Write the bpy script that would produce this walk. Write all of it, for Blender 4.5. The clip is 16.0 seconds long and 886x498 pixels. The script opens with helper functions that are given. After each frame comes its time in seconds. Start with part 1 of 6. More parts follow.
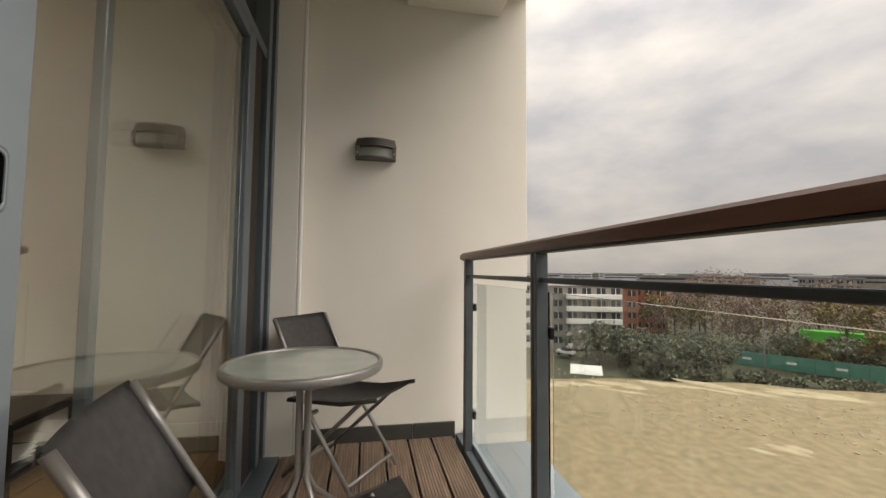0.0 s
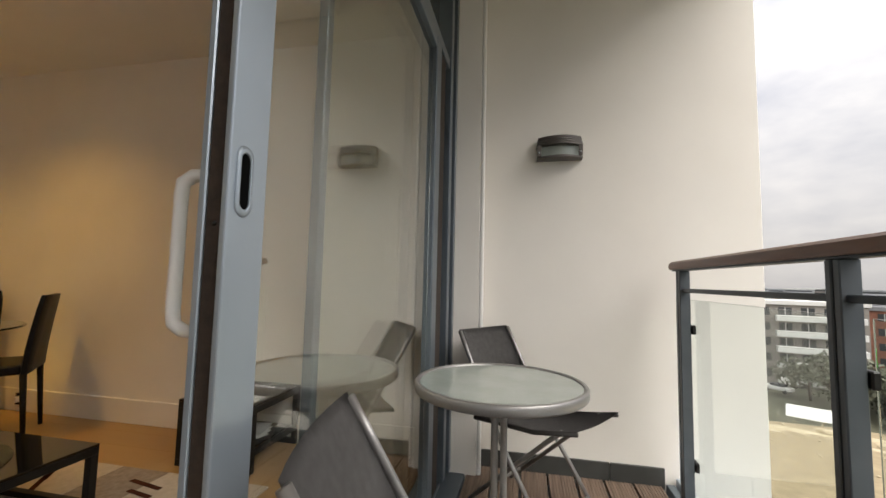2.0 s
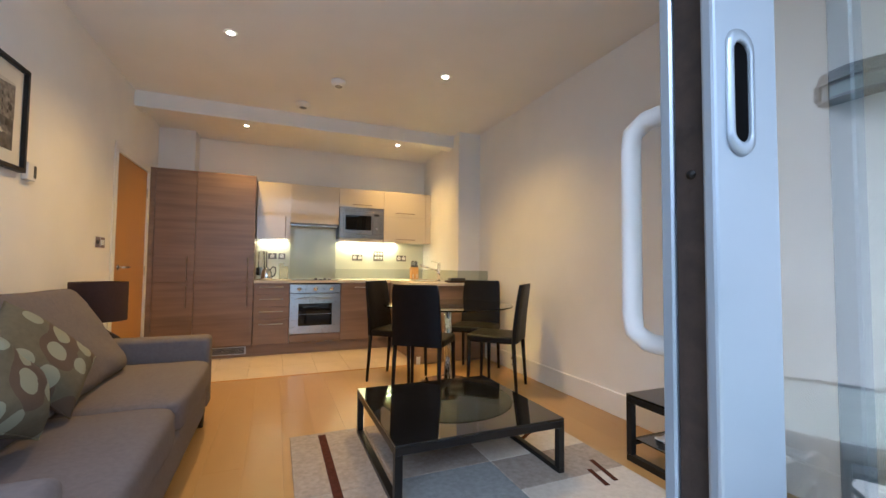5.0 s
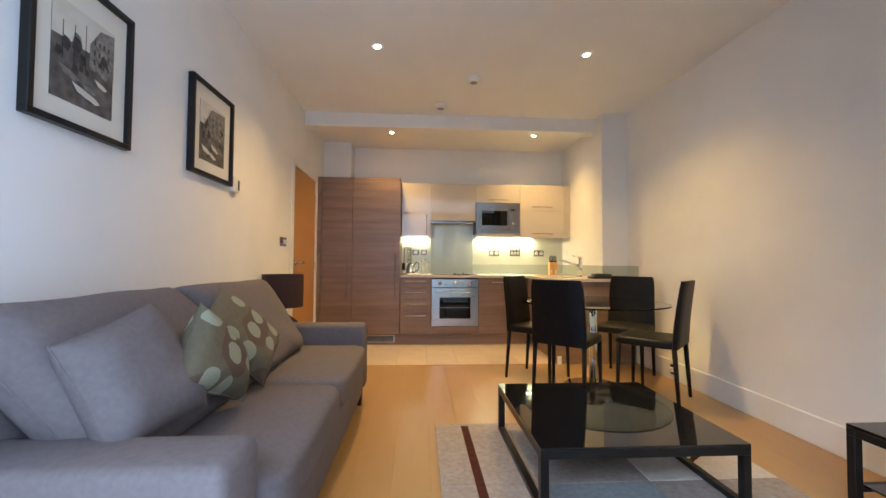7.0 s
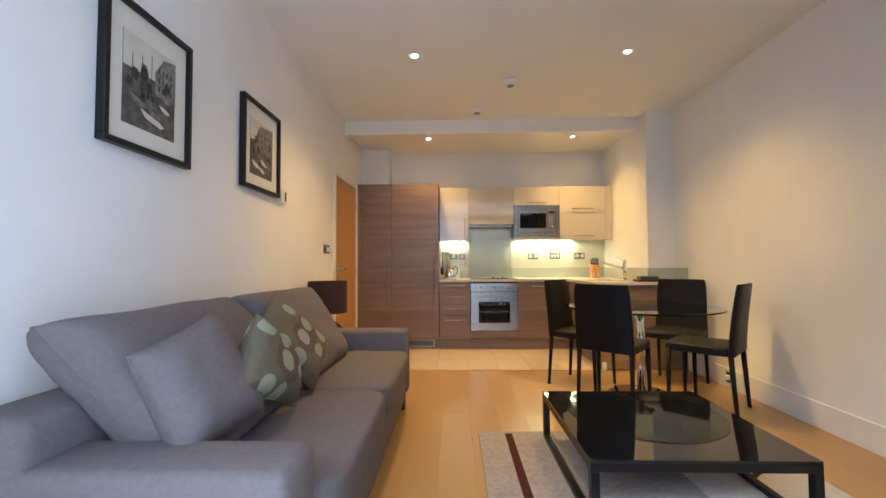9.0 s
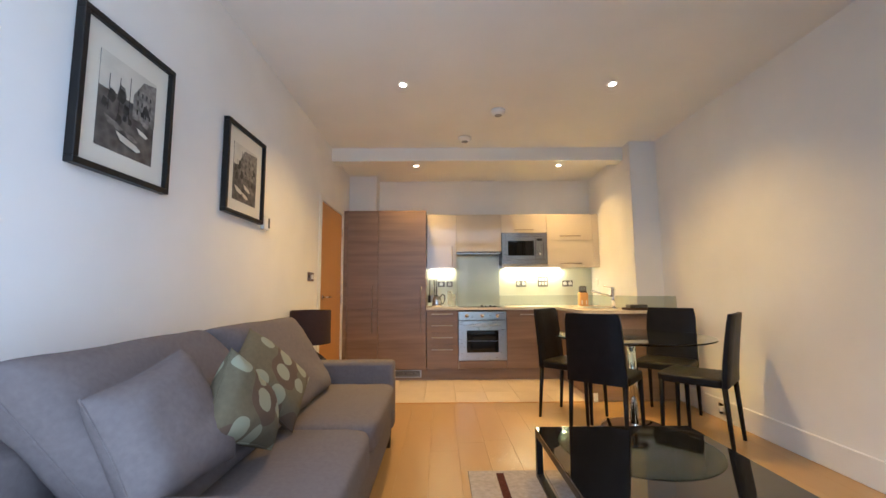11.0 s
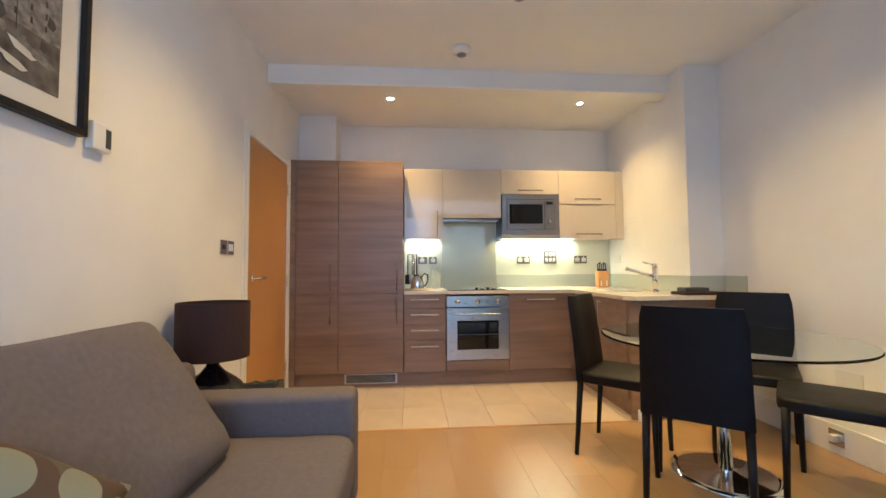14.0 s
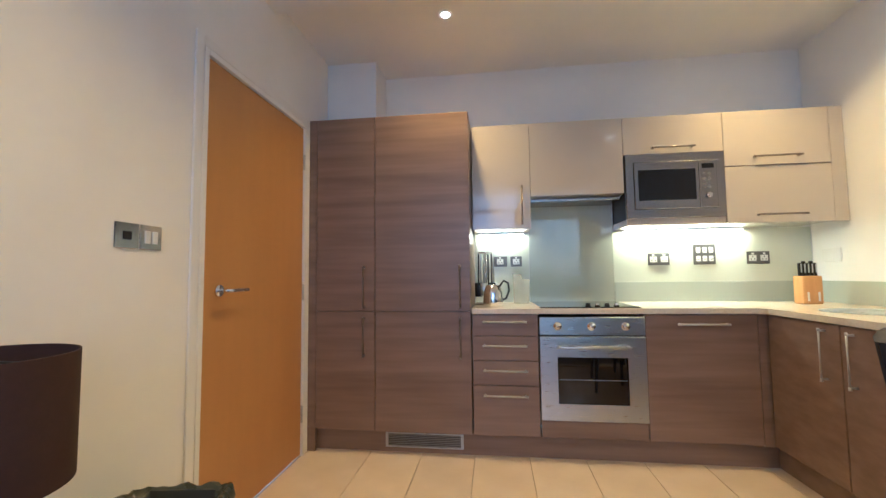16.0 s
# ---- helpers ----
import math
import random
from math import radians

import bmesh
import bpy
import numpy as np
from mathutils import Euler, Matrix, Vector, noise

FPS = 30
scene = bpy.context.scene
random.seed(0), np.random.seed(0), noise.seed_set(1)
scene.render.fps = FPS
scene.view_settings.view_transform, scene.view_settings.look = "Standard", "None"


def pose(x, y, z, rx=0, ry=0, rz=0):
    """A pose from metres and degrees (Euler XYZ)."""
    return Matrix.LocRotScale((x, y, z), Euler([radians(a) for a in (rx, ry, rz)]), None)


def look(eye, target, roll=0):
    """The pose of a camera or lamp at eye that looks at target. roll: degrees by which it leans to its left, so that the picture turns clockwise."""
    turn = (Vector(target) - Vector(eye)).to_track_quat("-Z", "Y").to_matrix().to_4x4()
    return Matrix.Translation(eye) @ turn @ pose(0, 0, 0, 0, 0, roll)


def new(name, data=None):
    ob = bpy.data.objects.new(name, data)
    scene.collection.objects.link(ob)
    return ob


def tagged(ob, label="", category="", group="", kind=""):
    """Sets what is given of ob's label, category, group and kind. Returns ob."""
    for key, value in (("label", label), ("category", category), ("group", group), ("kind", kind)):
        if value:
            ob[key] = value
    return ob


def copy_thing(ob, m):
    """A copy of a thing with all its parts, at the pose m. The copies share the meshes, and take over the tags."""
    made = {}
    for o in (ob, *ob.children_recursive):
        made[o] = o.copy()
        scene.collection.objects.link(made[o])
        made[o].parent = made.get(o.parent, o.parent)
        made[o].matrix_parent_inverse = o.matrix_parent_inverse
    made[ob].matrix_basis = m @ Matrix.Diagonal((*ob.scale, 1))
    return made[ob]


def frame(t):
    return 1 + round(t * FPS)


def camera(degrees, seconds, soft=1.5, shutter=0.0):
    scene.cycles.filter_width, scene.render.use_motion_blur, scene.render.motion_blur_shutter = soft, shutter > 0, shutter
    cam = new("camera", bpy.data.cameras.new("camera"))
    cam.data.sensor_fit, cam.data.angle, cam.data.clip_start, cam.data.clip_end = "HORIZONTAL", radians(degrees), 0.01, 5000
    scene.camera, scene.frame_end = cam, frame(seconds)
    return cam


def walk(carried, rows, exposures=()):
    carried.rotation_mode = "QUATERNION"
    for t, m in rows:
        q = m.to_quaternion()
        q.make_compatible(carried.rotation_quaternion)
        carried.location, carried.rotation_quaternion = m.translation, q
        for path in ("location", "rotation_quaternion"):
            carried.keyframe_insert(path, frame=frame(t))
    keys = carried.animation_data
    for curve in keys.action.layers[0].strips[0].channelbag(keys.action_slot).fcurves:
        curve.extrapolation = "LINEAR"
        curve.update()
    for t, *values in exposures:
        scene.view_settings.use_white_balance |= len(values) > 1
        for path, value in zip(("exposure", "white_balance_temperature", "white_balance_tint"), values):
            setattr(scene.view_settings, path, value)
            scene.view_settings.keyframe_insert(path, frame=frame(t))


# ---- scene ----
cam = camera(95.5, 16.0)
PATH = [
    (0, (-0.148, -0.592, 1.088), (1.814, -0.961, 1.201), 0.5),
    (0.5, (-0.097, -0.575, 1.079), (1.887, -0.787, 1.207), 1.2),
    (1, (-0.029, -0.536, 1.084), (1.965, -0.598, 1.216), 1.5),
    (1.5, (0.026, -0.504, 1.078), (2.017, -0.375, 1.224), 1.6),
    (2, (0.063, -0.442, 1.082), (2.016, -0.038, 1.24), 1.3),
    (2.5, (0.111, -0.354, 1.106), (1.958, 0.4, 1.252), 0.8),
    (3, (0.17, -0.308, 1.112), (1.818, 0.821, 1.219), 0.7),
    (3.5, (0.208, -0.28, 1.107), (1.609, 1.142, 1.228), 0.8),
    (4, (0.219, -0.263, 1.111), (1.387, 1.357, 1.212), 0.9),
    (4.5, (0.235, -0.251, 1.093), (1.194, 1.502, 1.185), 0.7),
    (7, (0.226, -0.156, 1.057), (0.348, 1.839, 1.122), 0.4),
    (7.5, (0.196, -0.165, 1.067), (0.188, 1.834, 1.132), 0.1),
    (8, (0.185, -0.173, 1.083), (0.089, 1.823, 1.147), -0.2),
    (8.5, (0.187, -0.175, 1.083), (0.075, 1.821, 1.154), -0.4),
    (9, (0.196, -0.163, 1.08), (0.14, 1.835, 1.158), -0.4),
    (9.2, (0.199, -0.174, 1.092), (0.18, 1.825, 1.165), -0.4),
    (11.5, (0.166, -0.037, 1.098), (0.179, 1.951, 1.324), -0.4),
    (12, (0.136, 0.096, 1.078), (0.154, 2.083, 1.301), -0.6),
    (12.5, (0.145, 0.404, 1.087), (0.201, 2.396, 1.262), -0.6),
    (13, (0.167, 0.635, 1.11), (0.27, 2.628, 1.245), -0.5),
    (13.5, (0.107, 0.895, 1.098), (0.267, 2.886, 1.197), -0.2),
    (14, (0.076, 1.179, 1.1), (0.23, 3.17, 1.198), -0.4),
    (14.5, (0.153, 1.509, 1.109), (0.215, 3.505, 1.225), -0.2),
    (15, (0.145, 1.826, 1.092), (0.11, 3.822, 1.217), 0.0),
    (15.5, (0.131, 2.159, 1.092), (-0.015, 4.15, 1.218), -0.1),
    (16, (0.142, 2.517, 1.096), (-0.109, 4.497, 1.226), -0.7),
]
EXPOSURES = [
    (0.0, 1.58, 7100, 10), (1.5, 1.82, 6700, 10), (2.0, 2.0, 6550, 10), (2.5, 2.27, 6400, 10), (3.0, 2.48, 6250, 10), (3.5, 2.67, 5850, 10), (4.0, 2.77, 5350, 10), (4.5, 2.87, 4850, 10),
    (7.0, 3.12, 4750, 10), (9.0, 3.12, 4850, 10), (12.0, 3.22, 4650, 10), (14.0, 3.18, 4330, 10), (16.0, 3.06, 4020, 10)]
walk(cam, [(t, look(eye, target, roll)) for t, eye, target, roll in PATH], EXPOSURES)

# ---------- world, sun, exposure ----------
world = bpy.data.worlds.new("overcast_sky")
scene.world = world
world.use_nodes = True
wn, wl = world.node_tree.nodes, world.node_tree.links
wn.clear()
w_out = wn.new("ShaderNodeOutputWorld")
w_bg = wn.new("ShaderNodeBackground")
w_sky = wn.new("ShaderNodeTexSky")
w_sky.sky_type = "NISHITA"
w_sky.sun_disc = False
w_sky.sun_elevation = radians(54)
w_sky.sun_rotation = radians(222)
w_sky.dust_density = 4.0
w_tc = wn.new("ShaderNodeTexCoord")
w_map = wn.new("ShaderNodeMapping")
w_map.inputs["Scale"].default_value = (1.0, 1.0, 2.4)
w_n1 = wn.new("ShaderNodeTexNoise")
w_n1.inputs["Scale"].default_value = 3.1
w_n1.inputs["Detail"].default_value = 7.0
w_n1.inputs["Roughness"].default_value = 0.52
w_ramp = wn.new("ShaderNodeValToRGB")
w_ramp.color_ramp.elements[0].position = 0.36
w_ramp.color_ramp.elements[0].color = (4.7, 4.7, 5.0, 1)
w_ramp.color_ramp.elements[1].position = 0.66
w_ramp.color_ramp.elements[1].color = (7.5, 7.2, 6.9, 1)
w_mix = wn.new("ShaderNodeMixRGB")
w_mix.inputs[0].default_value = 0.9
wl.new(w_tc.outputs["Generated"], w_map.inputs[0])
wl.new(w_map.outputs[0], w_n1.inputs["Vector"])
wl.new(w_n1.outputs["Fac"], w_ramp.inputs[0])
wl.new(w_sky.outputs[0], w_mix.inputs[1])
wl.new(w_ramp.outputs[0], w_mix.inputs[2])
w_sep = wn.new("ShaderNodeSeparateXYZ")
w_el = wn.new("ShaderNodeMapRange")
w_el.inputs[1].default_value, w_el.inputs[2].default_value = 0.0, 1.0
w_el.inputs[3].default_value, w_el.inputs[4].default_value = 0.50, 1.60
w_mul = wn.new("ShaderNodeVectorMath")
w_mul.operation = "SCALE"
wl.new(w_tc.outputs["Generated"], w_sep.inputs[0])
wl.new(w_sep.outputs["Z"], w_el.inputs[0])
wl.new(w_mix.outputs[0], w_mul.inputs[0])
wl.new(w_el.outputs[0], w_mul.inputs["Scale"])
wl.new(w_mul.outputs[0], w_bg.inputs[0])
w_bg.inputs[1].default_value = 0.049
wl.new(w_bg.outputs[0], w_out.inputs[0])

sun = new("sun", bpy.data.lights.new("sun", "SUN"))
sun.data.energy = 1.1
sun.data.angle = radians(60)
sun.data.color = (1.0, 0.95, 0.88)
sun.matrix_world = look((-22, -24, 46), (0, 0, 0))


def area(name, size, size_y, watts, color, m):
    li = bpy.data.lights.new(name, "AREA")
    li.shape, li.size, li.size_y, li.energy, li.color = "RECTANGLE", size, size_y, watts, color
    ob = new(name, li)
    ob.matrix_world = m
    return ob


WARM = (1.0, 0.525, 0.105)
DOWNLIGHTS = [(-0.11, 2.965, 2.74), (1.565, 2.965, 2.74), (-0.12, 4.84, 2.67), (1.68, 4.84, 2.67)]
for dx, dy, dz in DOWNLIGHTS:
    li = bpy.data.lights.new("downlight_lamp", "SPOT")
    li.energy, li.color, li.spot_size, li.spot_blend, li.shadow_soft_size = 16.0 if dy < 4 else 12.0, WARM, radians(128), 1.0, 0.04
    new("downlight_lamp", li).matrix_world = look((dx, dy, dz - 0.02), (dx, dy, 0))
area("window_daylight", 1.50, 2.6, 1.8, (0.90, 0.96, 1.0), look((-0.20, 0.14, 1.55), (-0.95, 1.6, 1.95)))
STRIP = (1.0, 0.74, 0.29)
area("strip_lamp", 0.80, 0.018, 1.25, STRIP, look((1.46, 5.535, 1.388), (1.46, 5.545, 0.9)))
area("strip_lamp", 0.34, 0.018, 0.17, STRIP, look((0.2, 5.535, 1.388), (0.2, 5.545, 0.9)))


# ---------- materials ----------
def mk(name, c1, c2=None, scale=8.0, rough=0.5, metal=0.0, bump=0.0, bscale=120.0, stretch=(1, 1, 1), spec=0.5, coat=0.0, detail=6.0, rvar=0.06, rand=0.0):
    m = bpy.data.materials.new(name)
    m.use_nodes = True
    n, l = m.node_tree.nodes, m.node_tree.links
    p = n["Principled BSDF"]
    p.inputs["Metallic"].default_value = metal
    p.inputs["Specular IOR Level"].default_value = spec
    p.inputs["Coat Weight"].default_value = coat
    tc, mp = n.new("ShaderNodeTexCoord"), n.new("ShaderNodeMapping")
    mp.inputs["Scale"].default_value = stretch
    l.new(tc.outputs["Object"], mp.inputs[0])
    n1 = n.new("ShaderNodeTexNoise")
    n1.inputs["Scale"].default_value = scale
    n1.inputs["Detail"].default_value = detail
    l.new(mp.outputs[0], n1.inputs["Vector"])
    rp = n.new("ShaderNodeValToRGB")
    rp.color_ramp.elements[0].position, rp.color_ramp.elements[1].position = 0.3, 0.7
    rp.color_ramp.elements[0].color = (*c1, 1)
    rp.color_ramp.elements[1].color = (*(c2 or c1), 1)
    l.new(n1.outputs["Fac"], rp.inputs[0])
    col = rp.outputs[0]
    if rand:
        oi, hs, mr = n.new("ShaderNodeObjectInfo"), n.new("ShaderNodeHueSaturation"), n.new("ShaderNodeMapRange")
        mr.inputs[3].default_value, mr.inputs[4].default_value = 1 - rand, 1 + rand
        l.new(oi.outputs["Random"], mr.inputs[0])
        l.new(mr.outputs[0], hs.inputs["Value"])
        l.new(col, hs.inputs["Color"])
        col = hs.outputs[0]
    l.new(col, p.inputs["Base Color"])
    n2 = n.new("ShaderNodeTexNoise")
    n2.inputs["Scale"].default_value = bscale
    n2.inputs["Detail"].default_value = 3
    l.new(mp.outputs[0], n2.inputs["Vector"])
    r = n.new("ShaderNodeMapRange")
    r.inputs[3].default_value, r.inputs[4].default_value = max(0.0, rough - rvar), min(1.0, rough + rvar)
    l.new(n1.outputs["Fac"], r.inputs[0])
    l.new(r.outputs[0], p.inputs["Roughness"])
    if bump:
        b = n.new("ShaderNodeBump")
        b.inputs["Strength"].default_value, b.inputs["Distance"].default_value = bump, 0.002
        l.new(n2.outputs["Fac"], b.inputs["Height"])
        l.new(b.outputs[0], p.inputs["Normal"])
    return m


def glass_mat(name, color, rough=0.0, ior=1.5):
    m = bpy.data.materials.new(name)
    m.use_nodes = True
    p = m.node_tree.nodes["Principled BSDF"]
    p.inputs["Base Color"].default_value = (*color, 1)
    p.inputs["Transmission Weight"].default_value = 1.0
    p.inputs["Roughness"].default_value = rough
    p.inputs["IOR"].default_value = ior
    return m


def glow_mat(name, color, strength):
    m = bpy.data.materials.new(name)
    m.use_nodes = True
    p = m.node_tree.nodes["Principled BSDF"]
    p.inputs["Base Color"].default_value = (*color, 1)
    p.inputs["Emission Color"].default_value = (*color, 1)
    p.inputs["Emission Strength"].default_value = strength
    return m


M_WALL = mk("white_wall_paint", (0.80, 0.79, 0.77), (0.84, 0.83, 0.81), 3, 0.75, bump=0.12, bscale=260)
M_CEIL = mk("ceiling_paint", (0.80, 0.79, 0.76), (0.83, 0.82, 0.80), 2.5, 0.85, bump=0.06)
M_TRIM = mk("white_gloss_trim", (0.78, 0.77, 0.74), (0.82, 0.81, 0.79), 5, 0.38, bump=0.03)
M_RENDER = mk("cream_facade_render", (0.77, 0.738, 0.69), (0.81, 0.778, 0.73), 2.2, 0.9, bump=0.35, bscale=330)
M_OAK = mk("oak_floor", (0.385, 0.236, 0.078), (0.415, 0.258, 0.088), 2.2, 0.30, stretch=(3.0, 0.6, 3.0), rand=0.025, rvar=0.004, detail=2.0)
M_DOOR = mk("honey_oak_veneer", (0.44, 0.222, 0.048), (0.48, 0.246, 0.056), 3, 0.40, bump=0.02, bscale=60, stretch=(3, 3, 0.4), detail=3)
M_WALNUT = mk("walnut_laminate", (0.178, 0.114, 0.076), (0.272, 0.184, 0.127), 2.2, 0.34, bump=0.03, bscale=50, stretch=(0.5, 3, 7.5))
M_GLOSS = mk("cream_gloss_lacquer", (0.55, 0.49, 0.40), (0.57, 0.51, 0.42), 2, 0.07, coat=0.6, rvar=0.02)
M_WORKTOP = mk("cream_stone_worktop", (0.62, 0.55, 0.42), (0.72, 0.65, 0.52), 90, 0.25, rvar=0.05)
M_SPLASH = mk("pale_green_glass_splashback", (0.66, 0.68, 0.56), (0.68, 0.70, 0.58), 2, 0.06, coat=0.1, rvar=0.02)
M_UPSTAND = mk("grey_green_upstand_glass", (0.47, 0.50, 0.43), (0.49, 0.52, 0.45), 2, 0.06, coat=0.2, rvar=0.02)
M_STEEL = mk("brushed_steel", (0.50, 0.53, 0.56), (0.53, 0.56, 0.59), 14, 0.28, metal=1.0, stretch=(1, 1, 12), rvar=0.02)
M_HANDLE = mk("satin_nickel", (0.54, 0.53, 0.51), (0.58, 0.57, 0.55), 9, 0.36, metal=0.6, rvar=0.03)
# Darker, warmer steel copy: the dim room's reflection is put into its colour.
M_TONEDSTEEL = mk("steel_painted_with_room_tone", (0.38, 0.36, 0.34), (0.42, 0.40, 0.38), 14, 0.26, metal=1.0, stretch=(1, 1, 12), rvar=0.02)
M_PULL = mk("dull_bronze_nickel", (0.27, 0.23, 0.19), (0.32, 0.275, 0.235), 9, 0.34, metal=0.9, rvar=0.03)
M_PLATE = mk("smoked_steel_plate", (0.13, 0.125, 0.12), (0.16, 0.15, 0.145), 9, 0.38, metal=0.7, rvar=0.03)
M_CHROME = mk("polished_chrome", (0.75, 0.75, 0.76), (0.80, 0.80, 0.81), 4, 0.08, metal=1.0, rvar=0.03)
M_BLACKGLASS = mk("black_glass", (0.006, 0.006, 0.007), (0.010, 0.010, 0.011), 3, 0.03, coat=0.3, rvar=0.015)
M_BLACKMETAL = mk("black_painted_metal", (0.008, 0.0075, 0.0075), (0.014, 0.013, 0.012), 12, 0.38, bump=0.04, spec=0.3)
M_LEATHER = mk("black_leatherette", (0.004, 0.004, 0.005), (0.008, 0.007, 0.008), 14, 0.45, bump=0.35, bscale=380, spec=0.2)
M_SOFA = mk("grey_sofa_wool", (0.148, 0.129, 0.126), (0.174, 0.152, 0.148), 60, 0.95, bump=0.5, bscale=420, spec=0.2)
M_TILE = mk("beige_floor_tile", (0.60, 0.49, 0.36), (0.68, 0.57, 0.44), 5, 0.35, bump=0.05, rand=0.05)
M_GROUT = mk("tile_grout", (0.34, 0.28, 0.21), (0.42, 0.35, 0.27), 60, 0.9, bump=0.2)
M_ALU = mk("blue_grey_aluminium", (0.105, 0.130, 0.155), (0.130, 0.157, 0.182), 6, 0.32, metal=0.35, bump=0.02)
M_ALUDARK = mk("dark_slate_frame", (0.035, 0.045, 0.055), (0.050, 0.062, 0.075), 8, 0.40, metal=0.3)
M_ALULIGHT = mk("pale_anodised_aluminium", (0.33, 0.385, 0.44), (0.37, 0.425, 0.48), 5, 0.32, metal=0.5, bump=0.02)
M_SEAL_AND_SHADE = mk("brown_black_seal_and_gap_shade", (0.020, 0.014, 0.010), (0.045, 0.030, 0.022), 60, 0.8, bump=0.4)
M_SLOTSHADE = mk("painted_slot_shade", (0.002, 0.002, 0.002), (0.003, 0.003, 0.003), 9, 0.9, spec=0.05)
M_POST = mk("slate_grey_post_paint", (0.070, 0.083, 0.095), (0.090, 0.104, 0.118), 8, 0.40, metal=0.3)
M_HOBGLASS = mk("mirror_tinted_splash_glass", (0.54, 0.56, 0.45), (0.555, 0.575, 0.465), 2, 0.05, metal=0.10, coat=1.0, rvar=0.01)
M_GLASS = glass_mat("double_glazing", (0.93, 0.97, 0.93), 0.0, 2.0)
M_TABLEGLASS = glass_mat("table_glass", (0.80, 0.92, 0.88))
M_BALGLASS = glass_mat("balustrade_glass", (0.92, 0.97, 0.95))
M_FROST = mk("frosted_table_glass", (0.30, 0.34, 0.31), (0.37, 0.41, 0.38), 8, 0.2, coat=0.5)
M_DECK = mk("weathered_deck_timber", (0.140, 0.095, 0.068), (0.255, 0.185, 0.138), 7, 0.72, bump=0.4, bscale=90, stretch=(0.6, 7, 7), rand=0.18)
M_HANDRAIL = mk("varnished_brown_handrail", (0.115, 0.050, 0.030), (0.165, 0.080, 0.050), 6, 0.36, stretch=(0.5, 8, 8), bump=0.08)
M_TEXTILENE = mk("grey_mesh_fabric", (0.070, 0.066, 0.066), (0.100, 0.095, 0.095), 40, 0.75, bump=0.5, bscale=700)
M_TUBE = mk("silver_grey_tube", (0.26, 0.255, 0.25), (0.33, 0.32, 0.315), 8, 0.35, metal=0.6)
M_DARKTUBE = mk("charcoal_tube", (0.045, 0.042, 0.042), (0.060, 0.056, 0.055), 8, 0.45, metal=0.4)
M_LAMPGREY = mk("taupe_grey_die_cast", (0.105, 0.095, 0.088), (0.135, 0.122, 0.113), 14, 0.5, metal=0.3)
M_SHADE = mk("dark_brown_lampshade", (0.030, 0.011, 0.008), (0.042, 0.017, 0.012), 60, 0.85, bump=0.25, bscale=500)
M_CERAMIC = mk("hammered_dark_ceramic", (0.012, 0.008, 0.008), (0.028, 0.018, 0.017), 20, 0.22, bump=0.5, bscale=55)
M_BIN = mk("dark_grey_plastic", (0.040, 0.042, 0.040), (0.055, 0.057, 0.054), 8, 0.5)
M_LINER = mk("grey_green_liner_film", (0.030, 0.036, 0.030), (0.060, 0.070, 0.058), 9, 0.28, bump=0.3, bscale=40)
M_PLASTIC = mk("white_plastic", (0.74, 0.73, 0.70), (0.78, 0.77, 0.74), 5, 0.35)
M_PAPER = mk("paper", (0.76, 0.78, 0.80), (0.82, 0.83, 0.84), 9, 0.7)
M_MAT = mk("cream_picture_mount", (0.72, 0.69, 0.60), (0.75, 0.72, 0.63), 6, 0.8)
M_KNIFEWOOD = mk("beech_knife_block", (0.52, 0.27, 0.07), (0.62, 0.34, 0.10), 5, 0.45, stretch=(6, 6, 1))
M_BULB = glow_mat("lit_bulb", (1.0, 0.80, 0.52), 18)
M_STRIPGLOW = glow_mat("lit_strip", (1.0, 0.85, 0.55), 4.5)


# ---------- mesh helpers ----------
def box(bm, a, b, bevel=0.0, seg=1):
    r = bmesh.ops.create_cube(bm, size=1.0)
    vs = r["verts"]
    c = [(a[i] + b[i]) / 2 for i in range(3)]
    s = [abs(b[i] - a[i]) for i in range(3)]
    for v in vs:
        v.co = Vector((c[0] + v.co.x * s[0], c[1] + v.co.y * s[1], c[2] + v.co.z * s[2]))
    if bevel:
        es = {e for v in vs for e in v.link_edges}
        bmesh.ops.bevel(bm, geom=list(es), offset=min(bevel, min(s) * 0.45), segments=seg, affect="EDGES", profile=0.5)
    return vs


def bx(a, b, bevel=0.0, seg=1):
    bm = bmesh.new()
    box(bm, a, b, bevel, seg)
    return bm


def ring_frame(y0, y1, o, i):
    """A one-piece rectangular frame: outer and inner (x0, x1, z0, z1)."""
    bm = bmesh.new()
    loops = []
    for y, r, e in ((y1, o, 0), (y0 + 0.002, o, 0), (y0, o, 0.002), (y0, i, -0.001), (y0 + 0.001, i, 0), (y1, i, 0)):
        x0, x1, z0, z1 = r[0] + e, r[1] - e, r[2] + e, r[3] - e
        loops.append([bm.verts.new(c) for c in ((x0, y, z0), (x1, y, z0), (x1, y, z1), (x0, y, z1))])
    for a, b in zip(loops, loops[1:] + loops[:1]):
        for k in range(4):
            bm.faces.new((a[k], a[(k + 1) % 4], b[(k + 1) % 4], b[k]))
    bmesh.ops.recalc_face_normals(bm, faces=bm.faces)
    return bm


def tube(bm, p, q, r, seg=12, r2=None):
    p, q = Vector(p), Vector(q)
    d = q - p
    g = bmesh.ops.create_cone(bm, cap_ends=True, segments=seg, radius1=r, radius2=r if r2 is None else r2, depth=d.length)
    m = Matrix.Translation((p + q) / 2) @ d.to_track_quat("Z", "Y").to_matrix().to_4x4()
    bmesh.ops.transform(bm, matrix=m, verts=g["verts"])
    return g["verts"]


